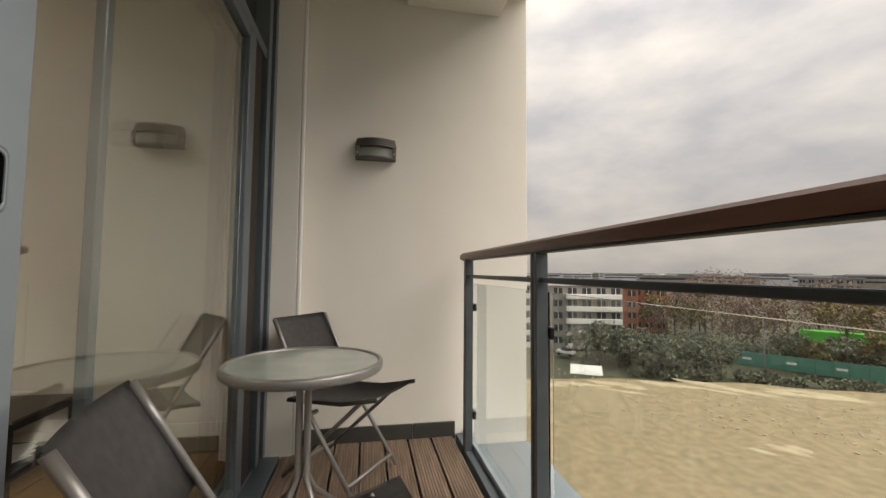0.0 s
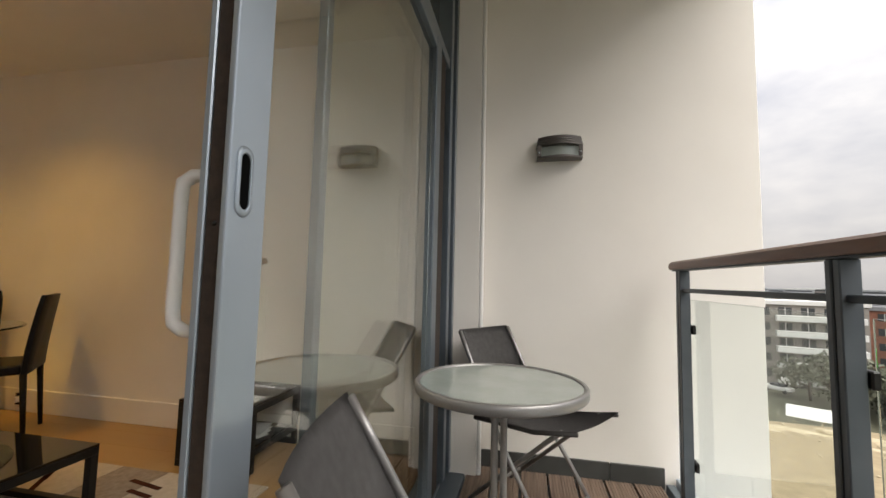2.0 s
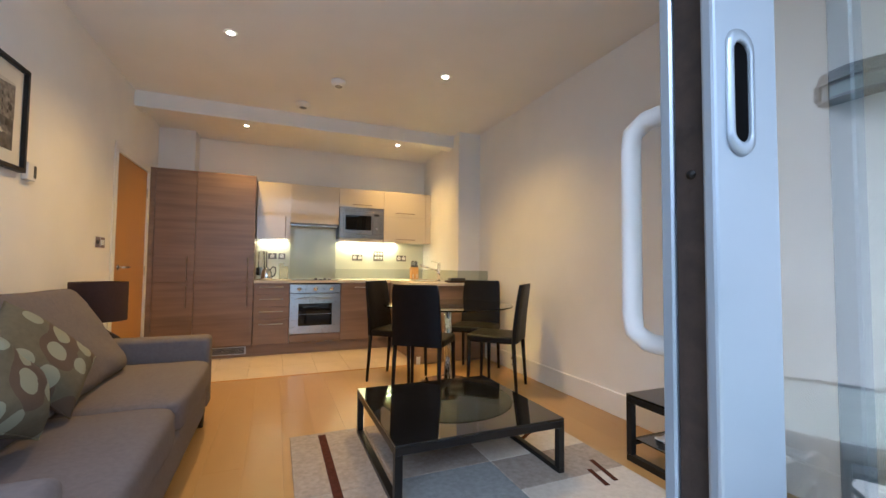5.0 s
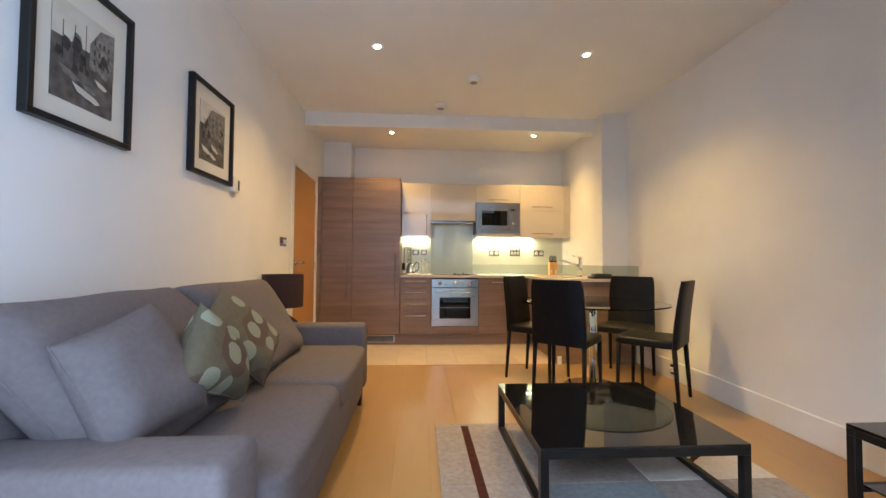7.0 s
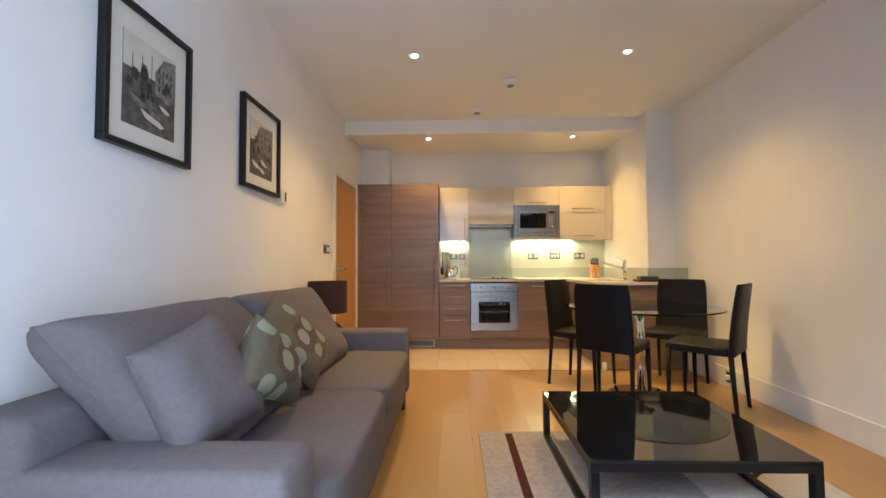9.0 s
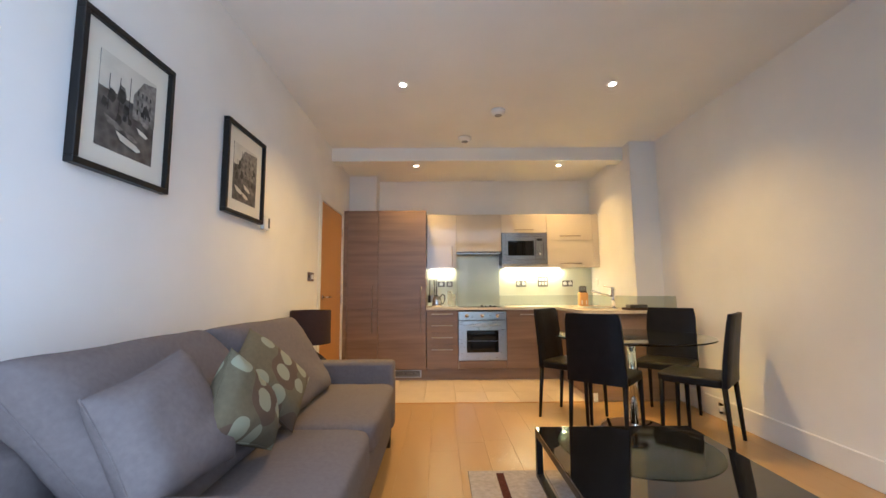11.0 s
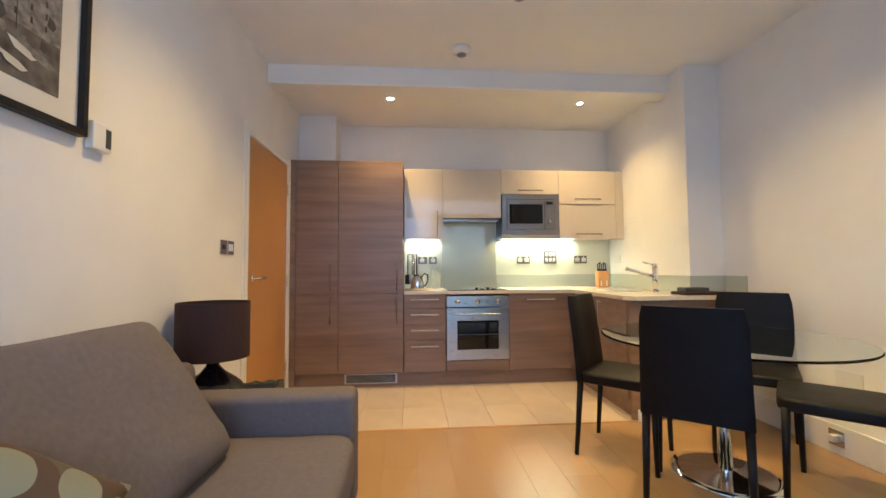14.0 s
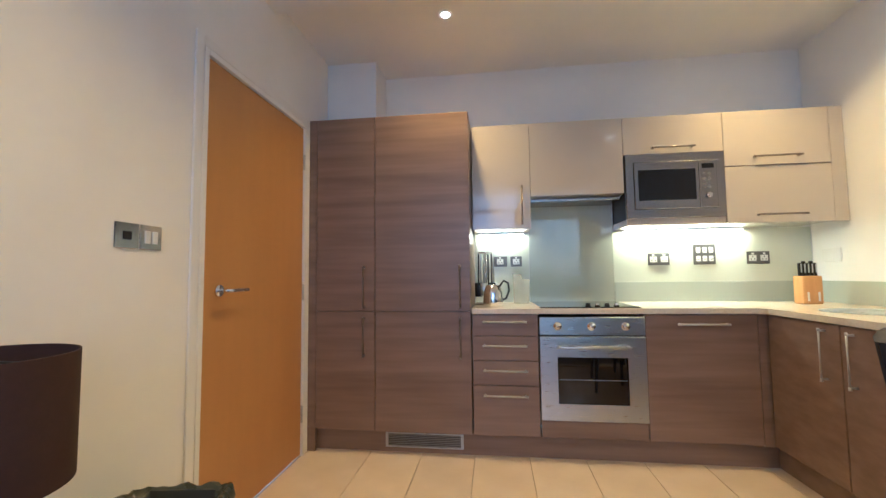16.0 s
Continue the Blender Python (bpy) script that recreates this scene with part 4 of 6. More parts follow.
    part("base", bx((-0.16, -0.09, 0.001), (0.16, 0.09, 0.022), 0.004), M_SHADE, bw)
    part("case", bx((-0.13, -0.06, 0.022), (0.05, 0.06, 0.055), 0.008, 2), M_BIN, bw)


kitchen_small()


# ---------- ceiling and wall fittings ----------
def downlights():
    for dx, dy, dz in DOWNLIGHTS:
        d = thing("downlight", at(dx, dy, dz), "lit recessed ceiling downlight with a white ring", "light", "downlights")
        b = bmesh.new()
        lathe(b, [(0.0225, -0.001), (0.043, -0.001), (0.043, -0.004), (0.036, -0.007), (0.0225, -0.004), (0.0225, -0.001)], 28)
        part("ring", b, M_TRIM, d, "", True)
        b = bmesh.new()
        lathe(b, [(0.0, -0.005), (0.014, -0.0045), (0.022, -0.0025), (0.022, -0.001), (0.0, -0.001)], 24)
        part("bulb", b, M_BULB, d, "glowing lamp", True)


downlights()


def ceiling_dome(name, x, y, label, r=0.055, h=0.045):
    d = thing(name, at(x, y, CEIL), label, "smoke alarm")
    b = bmesh.new()
    lathe(b, [(0.0, -h), (r * 0.62, -h), (r * 0.8, -h * 0.85), (r, -h * 0.45), (r, -0.002), (0.0, -0.001)], 32)
    part("body", b, M_PLASTIC, d, "", True)
    # Added grey ring, darkens the white dome in place of its shade.
    b = bmesh.new()
    lathe(b, [(r * 0.35, -h - 0.003), (r * 0.5, -h - 0.003), (r * 0.5, -h), (r * 0.35, -h), (r * 0.35, -h - 0.003)], 24)
    part("grille_ring", b, M_TUBE, d, "added grey ring that darkens the dome", True)


ceiling_dome("smoke_alarm", 0.45, 4.09, "white plastic smoke alarm on the ceiling", 0.072)
ceiling_dome("smoke_alarm", 0.715, 3.43, "white round detector on the ceiling", 0.065, 0.05)


def fittings():
    t = thing("thermostat", pose(LW, 2.695, 1.58, 0, 0, 90), "white room thermostat with a grey display", "thermostat")
    part("case", bx((-0.045, -0.030, -0.05), (0.045, -0.001, 0.05), 0.006, 2), M_PLASTIC, t)
    part("display", bx((0.012, -0.0315, -0.035), (0.038, -0.0295, 0.035), 0.001), M_BIN, t)
    s = thing("light_switch", pose(LW, 3.74, 1.24, 0, 0, 90), "chrome light switch beside a thermostat plate", "switch")
    part("plate", bx((-0.092, -0.007, -0.043), (-0.002, -0.001, 0.043), 0.002), M_CHROME, s)
    part("rocker", bx((-0.062, -0.011, -0.014), (-0.032, -0.0065, 0.014), 0.002), M_BLACKMETAL, s)
    part("plate", bx((0.002, -0.007, -0.043), (0.092, -0.001, 0.043), 0.002), M_CHROME, s)
    part("rocker", bx((0.02, -0.011, -0.022), (0.042, -0.0065, 0.022), 0.002), M_PLASTIC, s)
    part("rocker", bx((0.05, -0.011, -0.022), (0.072, -0.0065, 0.022), 0.002), M_PLASTIC, s)
    socket_plate("socket", pose(RW, 3.33, 0.45, 0, 0, -90), 0.15, 0.09, "white double wall socket", 0, M_PLASTIC)
    w = thing("wall_socket", pose(RW - 0.018, 3.40, 0.095, 0, 0, -90), "chrome low socket with a plugged-in adaptor", "socket")
    part("plate", bx((-0.045, -0.007, -0.045), (0.045, -0.001, 0.045), 0.002), M_CHROME, w)
    part("plug", bx((-0.02, -0.04, -0.02), (0.015, -0.007, 0.02), 0.004), M_PLASTIC, w)


fittings()
tag = thing("paper_tag", at(1.70, 3.985, 0.001), "small white paper tag at the foot of the peninsula", "tag")
part("card", bx((-0.02, 0.0, 0.0), (0.025, 0.004, 0.085), 0.001), M_PAPER, tag)

# ---------- living room ----------
def art_mat(name, seed):
    """A grey toned photograph of boats before old houses, as plain tonal shapes."""
    m = bpy.data.materials.new(name)
    m.use_nodes = True
    n, l = m.node_tree.nodes, m.node_tree.links
    p = n["Principled BSDF"]
    tc, mp = n.new("ShaderNodeTexCoord"), n.new("ShaderNodeMapping")
    mp.inputs["Location"].default_value = (seed, 0, seed * 0.7)
    l.new(tc.outputs["Object"], mp.inputs[0])
    a, b = n.new("ShaderNodeTexNoise"), n.new("ShaderNodeTexVoronoi")
    a.inputs["Scale"].default_value, a.inputs["Detail"].default_value = 14, 8
    b.inputs["Scale"].default_value = 26
    l.new(mp.outputs[0], a.inputs["Vector"])
    l.new(mp.outputs[0], b.inputs["Vector"])
    mx = n.new("ShaderNodeMixRGB")
    mx.blend_type = "MULTIPLY"
    mx.inputs[0].default_value = 0.6
    l.new(a.outputs["Fac"], mx.inputs[1])
    l.new(b.outputs["Distance"], mx.inputs[2])
    rp = n.new("ShaderNodeValToRGB")
    rp.color_ramp.elements[0].position, rp.color_ramp.elements[1].position = 0.08, 0.5
    rp.color_ramp.elements[0].color = (0.012, 0.010, 0.009, 1)
    rp.color_ramp.elements[1].color = (0.15, 0.135, 0.12, 1)
    l.new(mx.outputs[0], rp.inputs[0])
    l.new(rp.outputs[0], p.inputs["Base Color"])
    p.inputs["Roughness"].default_value = 0.6
    return m


M_ART = art_mat("grey_photo_print", 1.3)
M_ARTSKY = mk("pale_photo_sky", (0.56, 0.53, 0.45), (0.68, 0.65, 0.56), 9, 0.7)
M_ARTMID = mk("mid_grey_photo_tone", (0.10, 0.09, 0.08), (0.30, 0.28, 0.25), 40, 0.7)
M_ARTDARK = mk("dark_photo_tone", (0.015, 0.013, 0.012), (0.07, 0.065, 0.06), 30, 0.7)


def picture(y0, y1, z0, z1, seed, label):
    w, h = y1 - y0, z1 - z0
    t = thing("framed_picture", pose(LW, (y0 + y1) / 2, z0, 0, 0, 90), label, "picture", "framed photographs")
    f = bmesh.new()
    b = 0.023
    box(f, (-w / 2, -0.036, 0), (w / 2, -0.002, b), 0.002)
    box(f, (-w / 2, -0.036, h - b), (w / 2, -0.002, h), 0.002)
    box(f, (-w / 2, -0.036, b), (-w / 2 + b, -0.002, h - b), 0.002)
    box(f, (w / 2 - b, -0.036, b), (w / 2, -0.002, h - b), 0.002)
    part("frame", f, M_BLACKMETAL, t, "slim black frame")
    part("mount", bx((-w / 2 + b, -0.016, b), (w / 2 - b, -0.004, h - b)), M_MAT, t, "cream mount")
    pw, p0, p1 = w * 0.30, h * 0.17, h * 0.80
    pr = part("print", bx((-pw, -0.018, p0), (pw, -0.0165, p1)), M_ART, t, "grey photograph of boats and old houses")
    rnd = random.Random(seed)
    ph = p1 - p0
    part("sky", bx((-pw, -0.0190, p0 + ph * 0.62), (pw, -0.0182, p1)), M_ARTSKY, pr)
    # house front with rows of windows, masts and hulls
    hx = 0.02 if seed < 4 else -pw * 0.5
    bm = bmesh.new()
    vs = [bm.verts.new(v) for v in ((hx, -0.0196, p0 + ph * 0.45), (pw, -0.0196, p0 + ph * 0.45), (pw, -0.0196, p0 + ph * 0.97), (hx + pw * 0.35, -0.0196, p0 + ph * 0.93), (hx, -0.0196, p0 + ph * 0.72))]
    bm.faces.new(vs)
    part("house", bm, M_ARTMID, pr)
    for r in range(3):
        for c in range(4):
            x = hx + 0.02 + c * (pw - hx - 0.03) / 4
            part("house_window", bx((x, -0.0202, p0 + ph * (0.52 + r * 0.11)), (x + 0.007, -0.0198, p0 + ph * (0.575 + r * 0.11))), M_ARTDARK, pr)
    for k in range(5):
        bm = bmesh.new()
        x, z, s = rnd.uniform(-pw * 0.6, pw * 0.6), p0 + ph * rnd.uniform(0.06, 0.35), rnd.uniform(0.03, 0.05)
        vs = [bm.verts.new((x + a * s, -0.0200 - 0.0004 * k, z + b * s)) for a, b in ((-1.0, 0.4), (-0.5, -0.25), (0.6, -0.55), (1.1, -0.3), (0.4, 0.1))]
        bm.faces.new(vs)
        part("boat", bm, M_ARTMID if k % 2 else M_ARTSKY, pr)
    for k in range(14):
        bm = bmesh.new()
        x, z, q = rnd.uniform(-pw * 0.85, pw * 0.8), p0 + ph * rnd.uniform(0.3, 0.66), rnd.uniform(0.010, 0.024)
        vs = [bm.verts.new((x + a * q, -0.0194 - 0.00005 * k, z + b * q * 1.4)) for a, b in ((-1, -0.6), (0.3, -0.9), (1.0, -0.1), (0.6, 0.8), (-0.5, 1.0))]
        bm.faces.new(vs)
        part("tone_patch", bm, M_ARTDARK if k % 3 else M_ARTMID, pr)
    for k in range(3):
        x = -pw * 0.7 + k * pw * 0.35
        part("mast", bx((x, -0.0202, p0 + ph * 0.4), (x + 0.003, -0.0198, p0 + ph * rnd.uniform(0.7, 0.9))), M_ARTDARK, pr)



picture(1.19, 1.66, 1.53, 2.10, 2.0, "black-framed monochrome photograph of boats by a quay")
picture(2.13, 2.62, 1.555, 2.11, 5.0, "black-framed monochrome photograph of a canal")


def pillow(corners, thick, seed, sag=0.0, cuts=18, power=4, pinch=0.06):
    """A soft square pillow between four corners (top start, top end, bottom end, bottom start): its mesh, its seam and its pose."""
    c = [Vector(p) for p in corners]
    mid = sum(c, Vector()) / 4
    x = ((c[1] + c[2]) - (c[0] + c[3])).normalized()
    y = x.cross((c[3] + c[2]) - (c[0] + c[1])).normalized()
    if y.x > 0:
        y = -y
    m = Matrix((x, y, y.cross(x) * -1)).transposed().to_4x4()
    m.translation = mid
    inv = m.inverted()
    c = [inv @ p for p in c]
    bm = bmesh.new()
    sides = []
    for side in (-1, 1):
        rows = []
        for i in range(cuts + 1):
            row = []
            for j in range(cuts + 1):
                u, v = (1 - math.cos(math.pi * j / cuts)) / 2, (1 - math.cos(math.pi * i / cuts)) / 2
                p = (c[0] * (1 - u) + c[1] * u) * (1 - v) + (c[3] * (1 - u) + c[2] * u) * v
                a, b = 2 * u - 1, 2 * v - 1
                p = p * (1 - pinch * ((1 - a * a) * b * b + (1 - b * b) * a * a))
                d = max(0.0, (1 - abs(a) ** power) * (1 - abs(b) ** power)) ** (2.2 / power)
                q = Vector((u * 3 + seed, v * 3, seed * 2))
                crease = 0.16 * noise.noise(q) + 0.09 * noise.noise(q * 2.7)
                p.y += side * thick / 2 * d * (1 + crease) + sag * (a + b) * abs(a + b) * 0.25
                p.z -= 0.012 * d * noise.noise(q * 1.3)
                row.append(bm.verts.new(p))
            rows.append(row)
        sides.append(rows)
        for i in range(cuts):
            for j in range(cuts):
                f = (rows[i][j], rows[i][j + 1], rows[i + 1][j + 1], rows[i + 1][j])
                bm.faces.new(f if side < 0 else f[::-1])
    seam = [sides[0][0][j].co.copy() for j in range(cuts)] + [sides[0][i][cuts].co.copy() for i in range(cuts)]
    seam += [sides[0][cuts][j].co.copy() for j in range(cuts, 0, -1)] + [sides[0][i][0].co.copy() for i in range(cuts, -1, -1)]
    bmesh.ops.remove_doubles(bm, verts=bm.verts, dist=1e-4)
    return bm, seam, m


def cushion(corners, thick, material, label, seed, sag=0.0):
    bm, seam, m = pillow(corners, thick, seed, sag)
    ob = solid("cushion", bm, material, label, "cushion", "", True, "sofa cushions")
    ob.matrix_basis = m
    pm = bmesh.new()
    path_tube(pm, seam, 0.0035, 6)
    part("piping", pm, material, ob, "", True)
    return ob


def sofa():
    t = thing("sofa", at(-0.60, 1.93, 0), "grey wool two-seater sofa with low arms", "sofa")
    # local x: out from the wall, y: along the wall
    bm = bmesh.new()
    soft_box(bm, (0.82, 2.06, 0.20), 14, 8, m=pose(0.03, 0, 0.21))
    part("base", bm, M_SOFA, t, "", True)
    bm = bmesh.new()
    box(bm, (-0.452, -1.155, 0.12), (-0.24, 1.085, 0.715), 0.045, 4)
    part("back", bm, M_SOFA, t, "", True)
    for s in (-1, 1):
        bm = bmesh.new()
        box(bm, (-0.445, -1.15 if s < 0 else 0.94, 0.118), (0.40 if s < 0 else 0.44, -0.94 if s < 0 else 1.09, 0.592), 0.032, 4)
        part("arm", bm, M_SOFA, t, "", True)
        bm = bmesh.new()
        soft_box(bm, (0.72, 0.935, 0.17), 8, 12, 0.006, 3 + s, m=pose(0.10, s * 0.47, 0.37), crown=0.12)
        part("seat_cushion", bm, M_SOFA, t, "", True)
    # loose back cushions that lean on the back and overhang the arms
    for k, c in enumerate((((-0.885, 0.84, 0.925), (-0.875, 1.66, 0.925), (-0.61, 1.92, 0.44), (-0.61, 1.00, 0.44)),
                           ((-0.875, 1.69, 0.925), (-0.865, 2.64, 0.915), (-0.595, 2.68, 0.45), (-0.61, 1.94, 0.44)))):
        bm, seam, m = pillow([Vector(p) - Vector((-0.60, 1.93, 0)) for p in c], 0.21, 7 + 3 * k, 0.0, 22, 7, 0.015)
        bc = part("back_cushion", bm, M_SOFA, t, "plump loose back cushion", True)
        bc.matrix_basis = m
        pm = bmesh.new()
        path_tube(pm, seam, 0.004, 6)
        part("piping", pm, M_SOFA, bc, "", True)
    for fx in (-0.36, 0.40):
        for fy in (-0.95, 0.95):
            bm = bmesh.new()
            tube(bm, (fx, fy, 0.0), (fx, fy, 0.12), 0.018, 10, 0.026)
            part("foot", bm, M_BLACKMETAL, t, "short dark foot", True)


sofa()


def dotted_mat():
    """Olive cushion fabric with large pale and brown discs."""
    m = bpy.data.materials.new("olive_dotted_fabric")
    m.use_nodes = True
    n, l = m.node_tree.nodes, m.node_tree.links
    p = n["Principled BSDF"]
    p.inputs["Roughness"].default_value = 0.9
    tc = n.new("ShaderNodeTexCoord")
    def dots(scale, loc, thr, seed_rand, skip=0.0):
        mp = n.new("ShaderNodeMapping")
        mp.inputs["Scale"].default_value = (scale, 0.0, scale)
        mp.inputs["Location"].default_value = loc
        v = n.new("ShaderNodeTexVoronoi")
        v.inputs["Scale"].default_value = 1.0
        v.inputs["Randomness"].default_value = seed_rand
        l.new(tc.outputs["Object"], mp.inputs[0])
        l.new(mp.outputs[0], v.inputs["Vector"])
        c = n.new("ShaderNodeMath")
        c.operation = "LESS_THAN"
        c.inputs[1].default_value = thr
        l.new(v.outputs["Distance"], c.inputs[0])
        sp, pick, both = n.new("ShaderNodeSeparateColor"), n.new("ShaderNodeMath"), n.new("ShaderNodeMath")
        pick.operation, both.operation = "GREATER_THAN", "MULTIPLY"
        pick.inputs[1].default_value = skip
        l.new(v.outputs["Color"], sp.inputs[0])
        l.new(sp.outputs[0], pick.inputs[0])
        l.new(c.outputs[0], both.inputs[0])
        l.new(pick.outputs[0], both.inputs[1])
        return both.outputs[0]
    fz = n.new("ShaderNodeTexNoise")
    fz.inputs["Scale"].default_value = 45
    base = n.new("ShaderNodeValToRGB")
    base.color_ramp.elements[0].color = (0.105, 0.088, 0.050, 1)
    base.color_ramp.elements[1].color = (0.155, 0.132, 0.078, 1)
    l.new(tc.outputs["Object"], fz.inputs["Vector"])
    l.new(fz.outputs["Fac"], base.inputs[0])
    m1, m2 = n.new("ShaderNodeMixRGB"), n.new("ShaderNodeMixRGB")
    m1.inputs[2].default_value = (0.105, 0.070, 0.044, 1)
    m2.inputs[2].default_value = (0.285, 0.290, 0.20, 1)
    l.new(dots(6.0, (0.35, 0, 0.6), 0.52, 0.7, 0.35), m1.inputs[0])
    l.new(base.outputs[0], m1.inputs[1])
    l.new(dots(8.6, (0.1, 0, 0.2), 0.37, 0.22, 0.42), m2.inputs[0])
    l.new(m1.outputs[0], m2.inputs[1])
    l.new(m2.outputs[0], p.inputs["Base Color"])
    b = n.new("ShaderNodeBump")
    b.inputs["Strength"].default_value, b.inputs["Distance"].default_value = 0.3, 0.002
    l.new(fz.outputs["Fac"], b.inputs["Height"])
    l.new(b.outputs[0], p.inputs["Normal"])
    return m


M_DOTS = dotted_mat()


cushion(((-0.71, 0.93, 0.835), (-0.70, 1.30, 0.91), (-0.50, 1.30, 0.555), (-0.545, 0.93, 0.54)), 0.18, M_SOFA, "large plain grey cushion leaning on the sofa back", 1.0)
cushion(((-0.72, 1.84, 0.925), (-0.52, 2.10, 0.645), (-0.485, 1.78, 0.475), (-0.675, 1.54, 0.775)), 0.13, M_DOTS, "olive cushion with pale discs standing on its corner", 5.0)
cushion(((-0.595, 1.34, 0.885), (-0.53, 1.53, 0.72), (-0.445, 1.57, 0.495), (-0.51, 1.12, 0.665)), 0.15, M_DOTS, "slumped olive cushion with pale and brown discs", 2.0, 0.05)


def low_table(m, sx, sy, h, label, shelf=False):
    """A black glass table on two square tube loops; the origin is the middle of its footprint."""
    t = thing("glass_table", m, label, "table")
    b = 0.036
    part("tabletop", bx((-sx / 2, -sy / 2, h - 0.012), (sx / 2, sy / 2, h), 0.002), M_BLACKGLASS, t, "glossy black glass top")
    f = bmesh.new()
    z1 = h - 0.012
    for s in (-1, 1):
        box(f, (-sx / 2, s * (sy / 2) - (b if s > 0 else 0), z1 - b), (sx / 2, s * (sy / 2) + (b if s < 0 else 0), z1 - 0.0005), 0.002)
    for s in (-1, 1):
        box(f, (s * (sx / 2) - (b if s > 0 else 0), -sy / 2 + b, z1 - b), (s * (sx / 2) + (b if s < 0 else 0), sy / 2 - b, z1 - 0.0005), 0.002)
    part("top_frame", f, M_BLACKMETAL, t)
    for s in (-1, 1):
        g = bmesh.new()
        box(g, (s * (sx / 2) - (b if s > 0 else 0), -sy / 2, 0.0), (s * (sx / 2) + (b if s < 0 else 0), sy / 2, b), 0.002)
        part("foot_bar", g, M_BLACKMETAL, t)
        for q in (-1, 1):
            x0 = s * (sx / 2) - (b if s > 0 else 0)
            y0 = q * (sy / 2) - (b if q > 0 else 0)
            part("leg", bx((x0, y0, b), (x0 + b, y0 + b, z1 - b), 0.002), M_BLACKMETAL, t)
    if shelf:
        part("shelf", bx((-sx / 2 + b, -sy / 2 + b, 0.115), (sx / 2 - b, sy / 2 - b, 0.123), 0.001), M_BLACKGLASS, t)
        for q in (-1, 1):
            y0 = q * (sy / 2) - (b if q > 0 else 0)
            part("shelf_rail", bx((-sx / 2 + b, y0, 0.09), (sx / 2 - b, y0 + b, 0.115), 0.002), M_BLACKMETAL, t)
    return t


low_table(at(1.195, 1.948), 0.915, 0.89, 0.29, "low square black glass coffee table on the rug")
low_table(at(2.33, 1.27), 0.48, 0.48, 0.37, "black glass side table with papers on its shelf", True)
for i in range(4):
    pp = new("magazine", mesh_of(bx((-0.105, -0.15, 0), (0.105, 0.15, 0.006), 0.001), M_PAPER))
    pp.matrix_basis = at(2.29 + 0.01 * i, 1.27, 0.124 + 0.0065 * i, 12 * i - 20)
    tagged(pp, "white magazine on the lower shelf", "magazine", "magazines on the shelf")
low_table(at(-0.745, 3.19), 0.58, 0.32, 0.48, "black glass lamp table beside the sofa")


def table_lamp():
    t = thing("table_lamp", at(-0.872, 3.20, 0.481), "table lamp with a dark brown oval shade, unlit", "lamp")
    b = bmesh.new()
    lathe(b, [(0.0, 0.0), (0.085, 0.0), (0.125, 0.018), (0.138, 0.045), (0.128, 0.075), (0.095, 0.105), (0.055, 0.135), (0.030, 0.165), (0.022, 0.20), (0.024, 0.22), (0.0, 0.22)], 40)
    part("base", b, M_CERAMIC, t, "hammered dark ceramic base", True)
    b = bmesh.new()
    lathe(b, [(0.157, 0.205), (0.161, 0.205), (0.161, 0.467), (0.157, 0.467), (0.157, 0.205)], 48, 1.0, 0.92)
    s = part("shade", b, M_SHADE, t, "dark brown oval fabric shade", True)
    smoothed(s)
    b = bmesh.new()
    tube(b, (0, 0, 0.2), (0, 0, 0.33), 0.012, 10)
    tube(b, (-0.157, 0, 0.455), (0.157, 0, 0.455), 0.003, 6)
    part("fitting", b, M_BLACKMETAL, t)


table_lamp()


def waste_bin():
    t = thing("waste_bin", pose(-0.87, 3.66, 0, 0, 0, 8) @ Matrix.Diagonal((0.9, 0.9, 0.92, 1)), "dark grey waste bin with a crumpled liner", "bin")
    b = bmesh.new()
    prof = [(0.10, 0.0), (0.165, 0.425), (0.17, 0.438), (0.158, 0.438), (0.151, 0.415), (0.09, 0.02)]
    rings = []
    for r, z in prof:
        rings.append([b.verts.new((r * sx, r * sy, z)) for sx, sy in ((-1, -0.75), (1, -0.75), (1, 0.75), (-1, 0.75))])
    for a, c in zip(rings, rings[1:]):
        for k in range(4):
            b.faces.new((a[k], a[(k + 1) % 4], c[(k + 1) % 4], c[k]))
    b.faces.new(rings[0]), b.faces.new(rings[-1])
    bmesh.ops.bevel(b, geom=[e for e in b.edges if abs(e.verts[0].co.z - e.verts[1].co.z) > 0.1], offset=0.02, segments=3, affect="EDGES")
    part("body", b, M_BIN, t)
    # the liner hangs crumpled over the rim
    b = bmesh.new()
    n = 56
    rings = []
    for r, z, w in ((0.135, 0.30, 0.004), (0.150, 0.405, 0.006), (0.166, 0.452, 0.012), (0.184, 0.448, 0.016), (0.190, 0.405, 0.020), (0.187, 0.350, 0.022)):
        ring = []
        for k in range(n):
            a = 2 * math.pi * k / n
            c, sn = math.cos(a), math.sin(a)
            e = (abs(c) ** 5 + abs(sn) ** 5) ** -0.2
            j = noise.noise(Vector((c * 3.1, sn * 3.1, z * 6))) + 0.6 * noise.noise(Vector((c * 9, sn * 9, z * 9)))
            ring.append(b.verts.new(((r + w * j) * c * e, (r + w * j) * sn * e * 0.78, z + 1.3 * w * j)))
        rings.append(ring)
    for p, q in zip(rings, rings[1:]):
        for k in range(n):
            b.faces.new((p[k], p[(k + 1) % n], q[(k + 1) % n], q[k]))
    part("liner", b, M_LINER, t, "crumpled dark grey-green plastic liner", True)


waste_bin()


